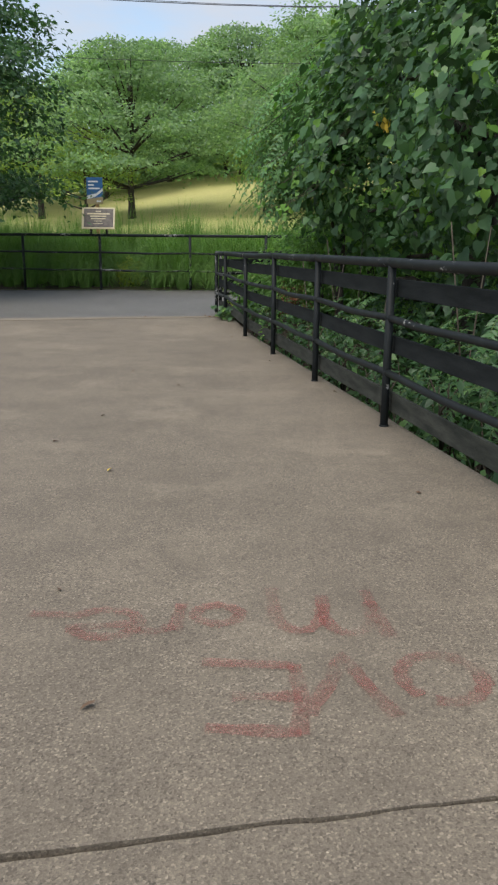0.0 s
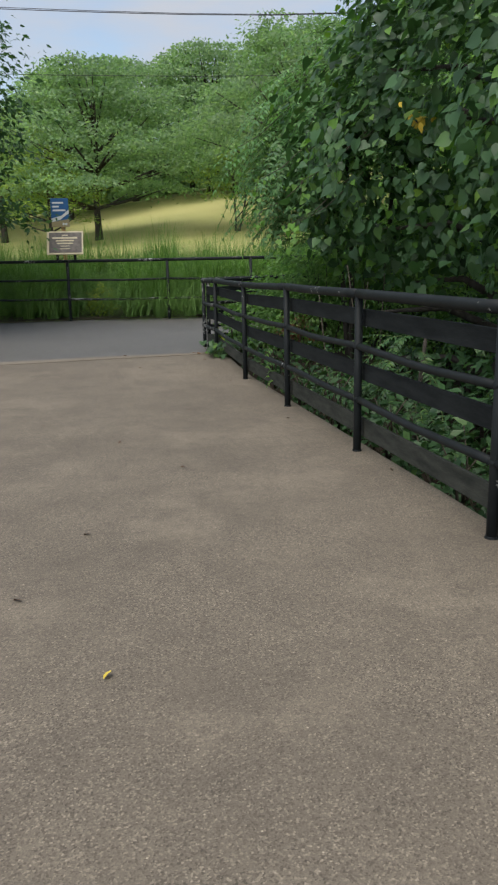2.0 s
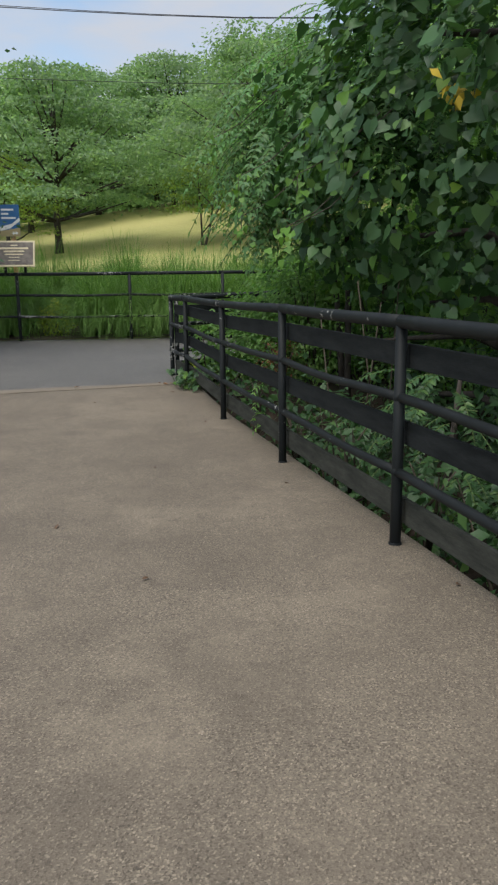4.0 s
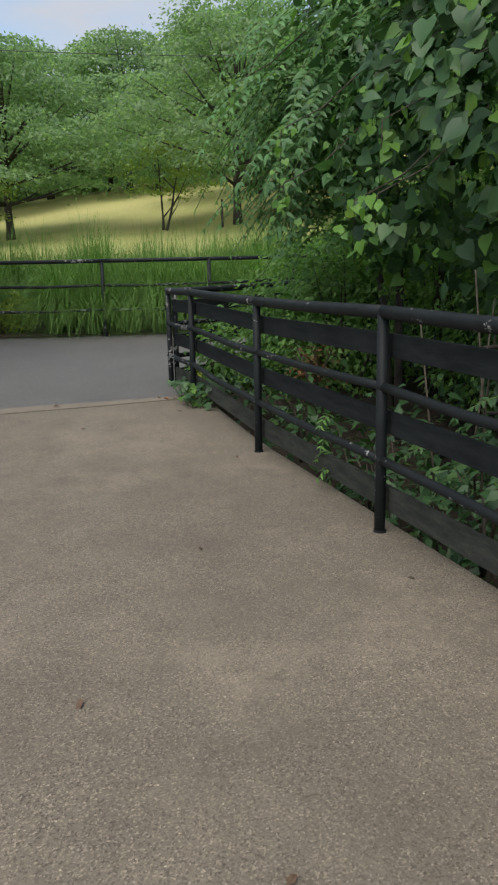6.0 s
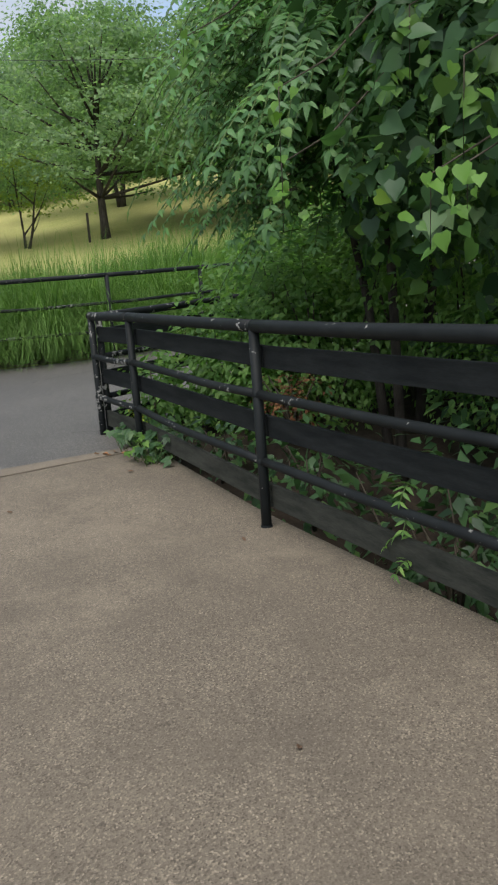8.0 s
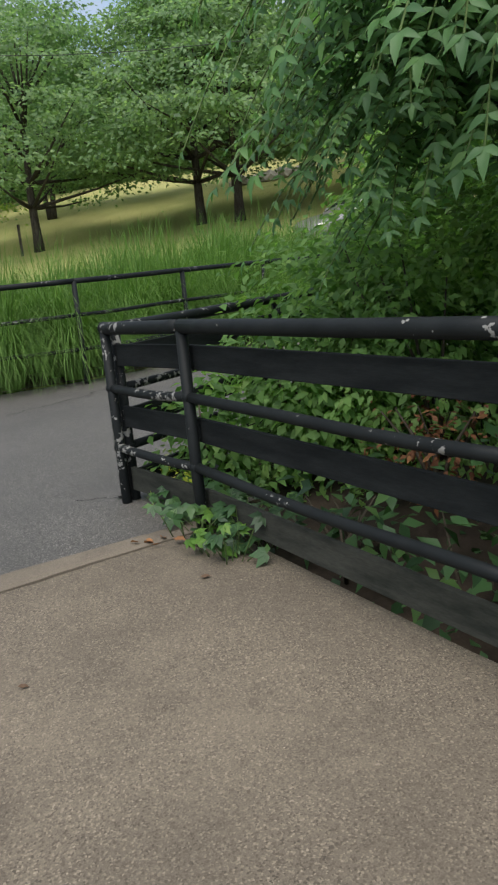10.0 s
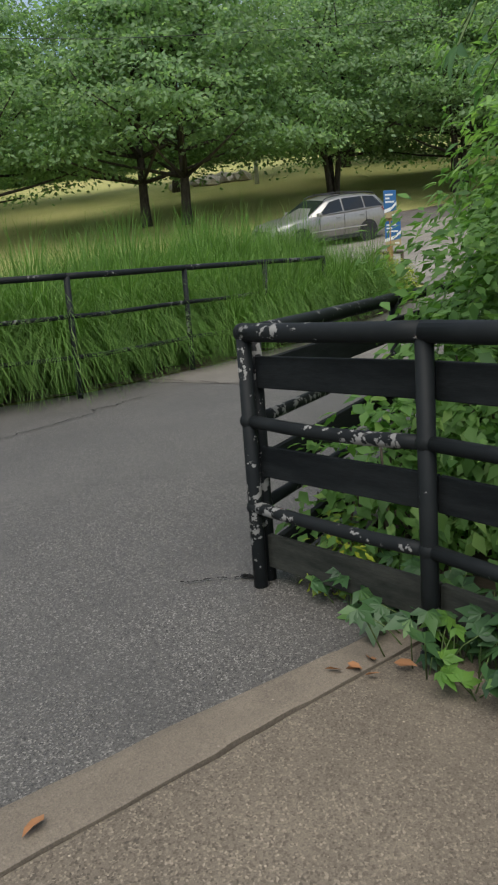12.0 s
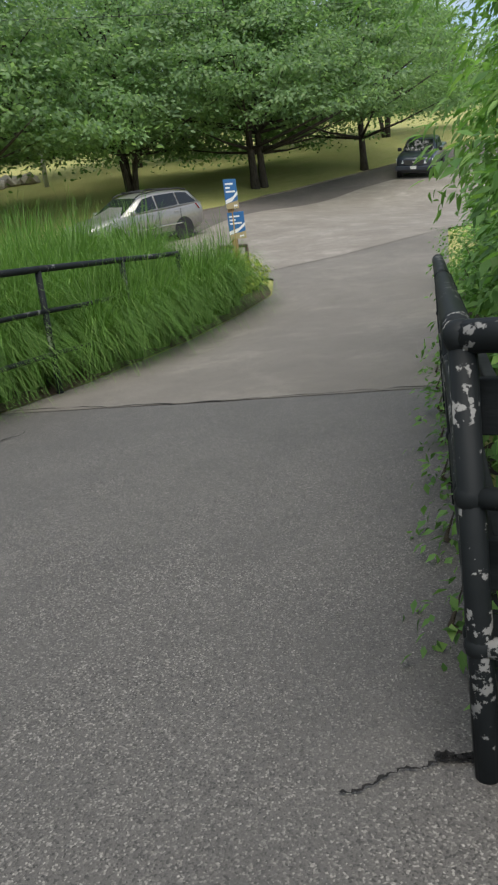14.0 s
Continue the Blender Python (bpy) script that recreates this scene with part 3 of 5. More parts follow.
def lawn_tree(name, label, seed, height=10.4, radius=7.2, stems=1, base=3.3, pads=210, leaf=0.22, per=110, material=None, trunk_r=0.24):
    """A spreading tree whose leaves hang in flat layers."""
    rng = np.random.default_rng(seed)
    e = thing(name, label, "tree")
    ends = []
    for s in range(stems):
        a = s * 2.2 + seed
        lean = 0.0 if stems == 1 else 0.55
        foot = Vector((math.cos(a), math.sin(a), 0)) * (0.12 if stems > 1 else 0)
        pts, rr = [], []
        top = height * 0.8
        for k in range(9):
            t = k / 8
            wob = Vector((noise.noise(Vector((seed, s, t * 2.2))), noise.noise(Vector((s, seed, t * 2.2 + 5))), 0)) * 0.35 * t
            pts.append(foot + Vector((math.cos(a), math.sin(a), 0)) * lean * 2.2 * t + wob + Vector((0, 0, -0.25 + (top + 0.25) * t)))
            rr.append(trunk_r * (1.25 if k == 0 else 1) * (1 - 0.82 * t) * (1 if stems == 1 else 0.75))
        tube("trunk", pts, rr, M_BARK, e, "", 10)
        ends.append(pts)
    P, N, T, S = [], [], [], []
    limb_no = 0
    for k in range(pads):
        hf = (k + rng.random()) / pads
        z = base + (height - base) * hf
        prof = (0.72 + 0.28 * math.sin(math.pi * min(1, hf * 1.1 + 0.16))) * (1 - 0.62 * hf ** 2.6)
        r = radius * prof * math.sqrt(rng.random()) * 0.95
        if rng.random() < 0.55:
            r = radius * prof * (0.75 + 0.25 * rng.random())
        a = rng.random() * 2 * math.pi
        c = np.array([r * math.cos(a), r * math.sin(a), z - 0.016 * r * r])
        size = (0.55 + 0.85 * rng.random()) * (0.4 + 0.6 * radius / 6.0)
        if k % 8 == 0:
            st = ends[limb_no % stems]
            q = st[min(7, 2 + int(hf * 5))]
            mid = q.lerp(Vector(c), 0.5) + Vector((0, 0, -0.15))
            tube("limb", [q, mid, Vector(c) + Vector((0, 0, -0.1))], [trunk_r * 0.42, trunk_r * 0.24, trunk_r * 0.08], M_BARK, e, "", 6)
            limb_no += 1
        n = int(per * size * size)
        d = rng.normal(size=(n, 3)) * np.array([0.62, 0.62, 0.11]) * size
        d[:, 2] -= 0.16 * (d[:, 0] ** 2 + d[:, 1] ** 2) / size
        P.append(c + d)
        nn = rng.normal(size=(n, 3)) * 0.6 + np.array([0, 0, 0.75]) + 0.45 * c * np.array([1, 1, 0]) / (np.linalg.norm(c[:2]) + 0.01)
        N.append(nn)
        tt = d * np.array([1, 1, 0]) + rng.normal(size=(n, 3)) * 0.35 + np.array([0, 0, -0.25])
        T.append(tt)
        S.append(leaf * (0.6 + 0.8 * rng.random(n)))
    leaves("crown", OVAL, np.concatenate(P), np.concatenate(N), np.concatenate(T), np.concatenate(S), material or M_TREE, e)
    return e


def put_tree(x, y, m_turn, s, src, sz=None):
    m = pose(x, y, ground_z(x, y) - 0.05, 0, 0, m_turn)
    t = copy_thing(src, m)
    t.scale = (s, s, sz or s)
    return t


def build_lawn_trees():
    a = lawn_tree("lawn_tree", "spreading green lawn tree with layered leaves", 1)
    b = lawn_tree("lawn_tree", "spreading green lawn tree with layered leaves", 2, 11.0, 7.4)
    multi = lawn_tree("lawn_tree", "broad lawn tree with several forking stems", 3, 10.6, 8.0, 3)
    small = lawn_tree("small_lawn_tree", "small low tree with pale green leaves on lawn", 5, 4.7, 2.9, 2, 2.0, 44, 0.16, 150, M_TREE_LIGHT, 0.12)
    pale = lawn_tree("lawn_tree", "light yellow-green tree with loose drooping branches", 6, 7.0, 4.3, 1, 2.3, 80, 0.18, 100, M_TREE_LIGHT, 0.2)
    spots = [(a, -8.6, 54.5, 30, 1.04), (b, 4.3, 50.0, 200, 1.02), (a, 12.05, 47.9, 100, 1.06), (b, 13.5, 46.4, 20, 1.06),
             (multi, 22.3, 47.1, 0, 0.97), (b, 27.1, 43.2, 140, 0.95), (a, 27.6, 43.1, 260, 0.9), (a, 34.4, 41.9, 70, 0.9), (multi, 45, 48, 200, 0.9),
             (small, 0.25, 51.5, 40, 1.0), (pale, -16.1, 59.6, 40, 1.3), (multi, 7.5, 64.0, 120, 1.0),
             (pale, -10.8, 50.5, 150, 0.8), (a, -22, 66, 10, 1.1), (b, 19.0, 60.0, 10, 1.0), (a, 37, 52, 180, 0.9), (multi, 31, 58, 90, 1.0), (b, -14.5, 76, 77, 1.1), (a, -2, 84, 33, 1.3), (b, 6, 88, 300, 1.25), (multi, -10, 90, 10, 1.3)]
    for k, (src, x, y, turn, s) in enumerate(spots):
        put_tree(x, y, turn, s, src)
    far_a = lawn_tree("wood_tree", "tall dark green tree at the wood's edge", 8, 10.5, 7.2, 1, 2.4, 130, 0.42, 40)
    far_b = lawn_tree("wood_tree", "tall dark green tree at the wood's edge", 9, 11.5, 7.0, 2, 2.6, 130, 0.42, 40)
    # the dark wood that closes the view behind the lawn
    rng = random.Random(5)
    for k in range(34):
        x = -75 + 175 * k / 33 + rng.uniform(-3, 3)
        y = 92 + 10 * math.sin(k * 1.7) + rng.uniform(-5, 5) - max(0, x - 30) * 0.35
        t = put_tree(x, y, rng.uniform(0, 360), rng.uniform(0.9, 1.1), (far_a, far_b)[k % 2])
        tagged(t, "tall dark green tree at the wood's edge", "tree", "trees of the far wood")
    wood = []
    for k in range(46):
        x = -100 + 240 * k / 45
        y = 108 + 6 * math.sin(k * 2.1) - max(0, x - 30) * 0.35
        wood.append(((x, y, ground_z(x, y) + 0.8), (6.5, 5, 4.4 + 1.0 * math.sin(k * 1.3))))
    P, N = blob_points(wood, 15, 0.3, 0.3)
    n = len(P)
    w = leaves("far_wood", OVAL, P, N + RNG.normal(size=(n, 3)) * 0.5 + np.array([0, 0, 0.4]), RNG.normal(size=(n, 3)), 0.6 + 0.5 * RNG.random(n), M_TREE)
    tagged(w, "dark green wood closing the view behind the lawn", "wood", kind="stuff")
    for src in (a, b, multi, small, pale, far_a, far_b):
        for o in list(src.children_recursive) + [src]:
            bpy.data.objects.remove(o)
    near = lawn_tree("path_tree", "dark leafy tree leaning over the path's edge", 11, 9.5, 3.5, 1, 2.3, 190, 0.13, 420, M_VINE, 0.16)
    near.matrix_world = pose(-7.8, 18.6, ground_z(-7.8, 18.6) - 0.05)


build_lawn_trees()


def vine_tree():
    """The thicket beside the bridge: a tree under a coat of heart-shaped vine leaves."""
    e = thing("vine_covered_tree", "dense tree smothered by heart-shaped green vine leaves", "tree")
    trunk = Vector((3.0, 10.6, -1.3))
    tube("trunk", [trunk, trunk + Vector((-0.1, 0.1, 1.4)), trunk + Vector((0.1, -0.1, 3.0)), trunk + Vector((0.3, 0, 5.2))], [0.2, 0.16, 0.12, 0.05], M_BARK, e, "", 10)
    rng = random.Random(4)
    for k in range(11):
        h = 1.2 + 0.3 * k
        a = rng.uniform(1.7, 4.7)
        q = trunk + Vector((0, 0, h))
        tube("limb", [q, q + Vector((math.cos(a) * 0.8, math.sin(a) * 0.8, 0.35)), q + Vector((math.cos(a) * 1.6, math.sin(a) * 1.6, 0.3))], [0.06, 0.04, 0.012], M_BARK, e, "", 7)
    blobs = [((2.15, 10.9, 2.8), (1.35, 1.6, 1.6)), ((3.2, 8.6, 3.0), (1.75, 1.9, 2.2)), ((3.0, 10.8, 4.5), (1.75, 2.0, 1.6)), ((1.8, 12.0, 2.6), (1.2, 1.3, 1.4)),
             ((4.4, 6.1, 2.5), (1.6, 1.8, 2.5)), ((4.5, 9.2, 5.4), (2.4, 2.6, 1.7)), ((3.4, 13.0, 3.7), (1.6, 1.8, 1.7))]
    P, N = blob_points(blobs, 150, 0.3, 0.3, 0.45)
    keep = P[:, 0] < 4.6
    P, N = P[keep], N[keep]
    n = len(P)
    nor = N * 0.75 + np.array([-0.1, -0.1, 0.6]) + RNG.normal(size=(n, 3)) * 0.42
    tip = N * 0.5 + np.array([0, 0, -0.5]) + RNG.normal(size=(n, 3)) * 0.65
    size = 0.06 + 0.10 * RNG.random(n) ** 1.4
    young = RNG.random(n) < 0.08
    leaves("vine_leaves", HEART, P[~young], nor[~young], tip[~young], size[~young], M_VINE, e, "heart-shaped dark green leaves")
    leaves("young_leaves", HEART, P[young] + N[young] * 0.05, nor[young], tip[young], size[young] * 0.85, M_VINE_LIGHT, e, "pale young vine leaves")
    c = np.array([1.62, 9.75, 2.68])
    m = 18
    P2 = c + RNG.normal(size=(m, 3)) * np.array([0.09, 0.1, 0.05])
    leaves("yellow_leaves", OVAL, P2, np.tile([-0.3, -0.9, 0.3], (m, 1)) + RNG.normal(size=(m, 3)) * 0.3, np.tile([0, 0, -1.0], (m, 1)) + RNG.normal(size=(m, 3)) * 0.4, 0.085 + 0.04 * RNG.random(m), M_YELLOW, e, "cluster of yellowed leaves")
    # pale young strands that hang in front of the fronds
    for x, y, z, drop in ((0.17, 11.6, 2.3, 0.4), (0.2, 11.7, 1.95, 0.35), (0.6, 10.6, 2.2, 0.4), (0.44, 10.6, 1.75, 0.3), (0.55, 10.5, 1.78, 0.22), (-0.05, 12.6, 2.8, 0.15), (0.75, 11.3, 2.6, 0.4), (0.95, 10.4, 2.45, 0.4)):
        top = Vector((x, y, z))
        tube("vine_stem", [top + Vector((0.7, 0.1, 0.5)), top + Vector((0.3, 0, 0.15)), top, top - Vector((0.02, 0.02, drop))], [0.006, 0.005, 0.004, 0.002], M_STEM, e, "thin woody stem", 5)
        m = 7 + int(drop * 12)
        along = np.linspace(0, 1, m)[:, None]
        p3 = np.array(top) - along * np.array([0.0, 0.0, drop]) + RNG.normal(size=(m, 3)) * 0.045
        leaves("young_leaves", HEART, p3, np.tile([-0.45, -0.7, 0.6], (m, 1)) + RNG.normal(size=(m, 3)) * 0.35, np.tile([-0.2, 0, -1.0], (m, 1)) + RNG.normal(size=(m, 3)) * 0.45, 0.045 + 0.04 * RNG.random(m), M_VINE_LIGHT, e, "pale young vine leaves")
    for k in range(9):
        y = rng.uniform(4.5, 11.5)
        x = 1.75 - 0.2 * (y - 5.86) + rng.uniform(0.0, 0.9)
        top = Vector((x + rng.uniform(-0.2, 0.3), y + rng.uniform(-0.3, 0.3), rng.uniform(0.9, 1.5)))
        foot = Vector((x, y, -0.9))
        mid = foot.lerp(top, 0.55) + Vector((rng.uniform(-0.2, 0.2), rng.uniform(-0.2, 0.2), 0))
        tube("vine_stem", [foot, mid, top], [0.012, 0.008, 0.005], M_STEM, e, "thin woody stem", 5)


vine_tree()


def frond_points(root, way, length, pairs, droop, rng):
    """Leaflets of one feather-shaped leaf: positions, normals, tips, sizes, and the stalk's line."""
    way = Vector(way).normalized()
    side = way.cross(Vector((0, 0, 1))).normalized()
    P, N, T, S, line = [], [], [], [], []
    for k in range(pairs + 1):
        t = k / pairs
        p = Vector(root) + way * length * t + Vector((0, 0, -droop * length * t * t))
        line.append(p)
        d = (way + Vector((0, 0, -2 * droop * t))).normalized()
        if t < 0.12:
            continue
        up = side.cross(d).normalized()
        for sgn in (-1, 1):
            tip = side * sgn + d * 0.45 + Vector((0, 0, -0.3)) + Vector([rng.gauss(0, 0.1) for _ in range(3)])
            P.append(p)
            N.append(up + Vector([rng.gauss(0, 0.15) for _ in range(3)]))
            T.append(tip)
            S.append((0.035 + length * 0.095) * (1 - 0.5 * abs(t - 0.45)))
    P.append(line[-1])
    N.append(up)
    T.append(d)
    S.append(length * 0.13)
    return P, N, T, S, line


def frond_tree(name, label, centre, spread, count, seed, facing, length=(0.6, 0.95), trunk_at=None, material=None):
    rng = random.Random(seed)
    e = thing(name, label, "tree")
    if trunk_at:
        q = Vector(trunk_at)
        tube("trunk", [q, q.lerp(Vector(centre), 0.5) + Vector((0.2, 0, 0.1)), Vector(centre) + Vector((0.3, 0.1, 0.4))], [0.045, 0.035, 0.015], M_BARK, e, "", 8)
    P, N, T, S = [], [], [], []
    bm = bmesh.new()
    for k in range(count):
        d = Vector([rng.gauss(0, 1) for _ in range(3)])
        d.normalize()
        d = d * rng.uniform(0.35, 1.0)
        root = Vector(centre) + Vector((d.x * spread[0], d.y * spread[1], d.z * spread[2]))
        way = Vector((d.x, d.y, 0)) * 0.55 + Vector(facing) * 1.0 + Vector((rng.gauss(0, 0.35), rng.gauss(0, 0.35), 0.1))
        L = rng.uniform(*length)
        p, n, t, s, line = frond_points(root, way, L, rng.randint(12, 18), rng.uniform(0.4, 1.1), rng)
        P += p
        N += n
        T += t
        S += s
        add_tube(bm, line[::2] if len(line) > 6 else line, 0.004, 4, False)
    tagged(part("stalk_work", bm, M_GREENSTEM, e), kind="stuff")
    tagged(leaves("foliage", LEAFLET, P, N, T, S, material or M_FROND, e, "feather-shaped compound leaves"), kind="stuff")
    return e


def build_frond_trees():
    frond_tree("sumac_tree", "young tree with long feathery leaves drooping over railing", (1.12, 13.15, 2.95), (0.8, 0.85, 1.0), 230, 21, (-0.7, -0.25, 0), trunk_at=(1.5, 12.9, -0.3))
    frond_tree("sumac_tree", "feathery-leaved tree drooping over the corner railing", (1.85, 13.2, 3.5), (1.0, 0.9, 1.2), 190, 22, (-0.55, -0.1, 0), trunk_at=(1.9, 13.4, -0.2))
    frond_tree("sumac_tree", "low feathery branch hanging over the railing", (0.95, 13.4, 2.1), (0.5, 0.45, 0.45), 80, 25, (-0.6, 0.0, 0), (0.4, 0.65), (1.5, 13.1, -0.2))
    frond_tree("sumac_sapling", "sumac sapling with feathery leaves behind the railing boards", (2.15, 6.6, 0.35), (0.45, 1.3, 0.5), 46, 23, (-0.5, -0.3, 0), (0.35, 0.55), (1.9, 6.6, -1.2), M_VINE)
    frond_tree("sumac_sapling", "sumac sapling with feathery leaves behind the railing boards", (1.45, 9.6, 0.35), (0.4, 1.2, 0.45), 36, 24, (-0.5, -0.3, 0), (0.35, 0.55), (1.4, 9.6, -1.2), M_VINE)


build_frond_trees()


def leaf_bush(name, label, blobs, per, shape, size, material, lump=0.25, depth=0.45, extra=None, floor=-9, category="bush"):
    e = thing(name, label, category)
    P, N = blob_points(blobs, per, depth, lump, floor)
    n = len(P)
    nor = N * 0.55 + np.array([0, -0.1, 0.75]) + RNG.normal(size=(n, 3)) * 0.4
    tip = N * 0.7 + np.array([0, 0, -0.55]) + RNG.normal(size=(n, 3)) * 0.5
    leaves("foliage", shape, P, nor, tip, size * (0.65 + 0.7 * RNG.random(n)), material, e)
    rng = random.Random(len(P))
    for c, r in blobs:
        c = Vector(c)
        foot = Vector((c.x, c.y, c.z - r[2] * 1.1))
        for k in range(5):
            q = c + Vector((rng.uniform(-0.6, 0.6) * r[0], rng.uniform(-0.6, 0.6) * r[1], rng.uniform(0.1, 0.75) * r[2]))
            tube("stem", [foot, foot.lerp(q, 0.5) + Vector((rng.uniform(-0.1, 0.1), rng.uniform(-0.1, 0.1), 0)), q], [0.018, 0.012, 0.004], M_STEM, e, "", 5)
    return e


def build_bushes():
    leaf_bush("lance_leaf_tree", "leafy shrub tree with narrow drooping leaves beside path", [((3.35, 15.6, 2.1), (1.2, 0.95, 1.15)), ((4.1, 15.65, 3.5), (1.6, 1.4, 1.4)), ((2.35, 15.55, 1.8), (0.7, 0.5, 0.6)), ((5.9, 16.6, 2.4), (1.4, 1.2, 1.9))],
              400, LANCE, 0.105, M_LANCE, 0.4, 0.6, floor=0.5, category="tree")
    leaf_bush("roadside_shrub", "rounded green shrub with small oval leaves", [((5.4, 17.0, 1.0), (1.2, 0.8, 0.9)), ((3.2, 15.6, 0.75), (1.0, 0.6, 0.65))], 420, OVAL, 0.085, M_UNDER, 0.3, 0.4)
    leaf_bush("roadside_shrub", "dense shrub of small glossy leaves beyond the railing", [((1.75, 14.75, 0.6), (1.0, 0.7, 0.65)), ((2.9, 14.3, 1.2), (1.2, 1.0, 0.95)), ((0.75, 14.25, 0.35), (0.6, 0.5, 0.5))], 430, OVAL, 0.075, M_LANCE, 0.3, 0.4)
    leaf_bush("railing_shrub", "bright leafy shrub leaning on the path railing", [((1.45, 14.95, 1.15), (0.5, 0.35, 0.55)), ((2.0, 15.25, 1.4), (0.6, 0.4, 0.7)), ((2.75, 15.5, 1.5), (0.7, 0.45, 0.8))], 420, OVAL, 0.085, M_LANCE, 0.35, 0.5)
    leaf_bush("thicket_shrub", "dark thicket of small leaves under the vines", [((1.3, 14.0, 0.85), (0.85, 0.8, 0.95)), ((2.1, 13.7, 1.15), (1.0, 0.8, 1.0)), ((2.9, 13.0, 1.0), (1.2, 1.3, 1.1)), ((4.0, 14.0, 1.7), (1.6, 1.4, 1.4))], 420, OVAL, 0.065, M_LANCE, 0.3, 0.4)
    for k in range(7):
        u = -0.9 - 1.75 * k
        c = deck_at(u, -0.85, -0.05)
        leaf_bush("undergrowth", "green undergrowth leaves behind the railing", [((c.x, c.y, -0.32), (0.6, 1.0, 0.75))], 80, OVAL, 0.11, M_VINE, 0.35, 0.55)
    for k in range(6):
        c = deck_at(-2 - 2.2 * k, -2.9, 0)
        leaf_bush("undergrowth", "shaded green undergrowth in the creek bed", [((c.x, c.y, -0.1), (1.2, 1.3, 1.3))], 120, OVAL, 0.13, M_VINE, 0.35, 0.55)
    leaf_bush("dead_shrub", "rust-brown dead twiggy shrub behind the railing", [((0.75, 13.25, 0.42), (0.3, 0.42, 0.28))], 260, OVAL, 0.045, M_DEAD, 0.4, 0.9)
    leaf_bush("yellow_shrub", "low yellow-green shrub at the end of bed", [((7.85, 24.45, 1.08), (0.4, 0.36, 0.42)), ((8.32, 24.5, 1.0), (0.3, 0.3, 0.33))], 900, OVAL, 0.06, M_SHRUB, 0.3, 0.4)
    leaf_bush("yellow_shrub", "small yellow-green shrub behind the dark railing", [((-3.3, 21.6, 0.5), (0.42, 0.35, 0.36))], 900, OVAL, 0.06, M_SHRUB, 0.3, 0.4)
    leaf_bush("verge_shrub", "low leafy weeds along the path's edge", [((5.0, 17.5, 0.5), (0.9, 0.4, 0.5)), ((7.6, 19.0, 0.7), (1.0, 0.5, 0.6)), ((10.2, 20.7, 0.9), (1.2, 0.5, 0.6))], 330, OVAL, 0.075, M_UNDER, 0.4, 0.6)
    leaf_bush("verge_shrub", "roadside bushes beyond the path's end", [((12.6, 18.6, 1.7), (2.4, 1.6, 1.7)), ((18.3, 22.9, 2.4), (2.2, 1.6, 1.5)), ((8.4, 18.9, 1.0), (0.9, 0.8, 0.9)), ((11.8, 20.8, 1.4), (1.2, 1.0, 1.0))], 150, OVAL, 0.13, M_LANCE, 0.35, 0.45)


build_bushes()


# ---- weeds, litter, cracks, paint on the deck ----
def palm_leaves(name, label, spots, material, size=0.1, seed=1):
    """Creeping weeds with five-fingered leaves."""
    rng = random.Random(seed)
    e = thing(name, label, "weed")
    P, N, T, S = [], [], [], []
    for x, y, z in spots:
        p = Vector((x, y, z))
        q = p + Vector((rng.uniform(-0.12, 0.12), rng.uniform(-0.12, 0.12), rng.uniform(0.04, 0.22)))
        tube("stem", [p, p.lerp(q, 0.6) + Vector((0, 0, 0.02)), q], [0.003, 0.0025, 0.002], M_GREENSTEM, e, "", 4)
        face = Vector((rng.gauss(-0.2, 0.3), rng.gauss(-0.4, 0.3), 1)).normalized()
        ref = Vector((rng.gauss(0, 1), rng.gauss(0, 1), 0))
        for k in range(5):
            a = (k - 2) * 0.75 + rng.gauss(0, 0.1)
            d = Matrix.Rotation(a, 3, face) @ ref
            P.append(q)
            N.append(face + Vector((d.x, d.y, 0)).normalized() * 0.25)
            T.append(d - face * 0.25 * d.length)
            S.append(size * (1.1 - 0.14 * abs(k - 2)) * rng.uniform(0.75, 1.2))
    leaves("foliage", OVAL, P, N, T, S, material, e)
    return e


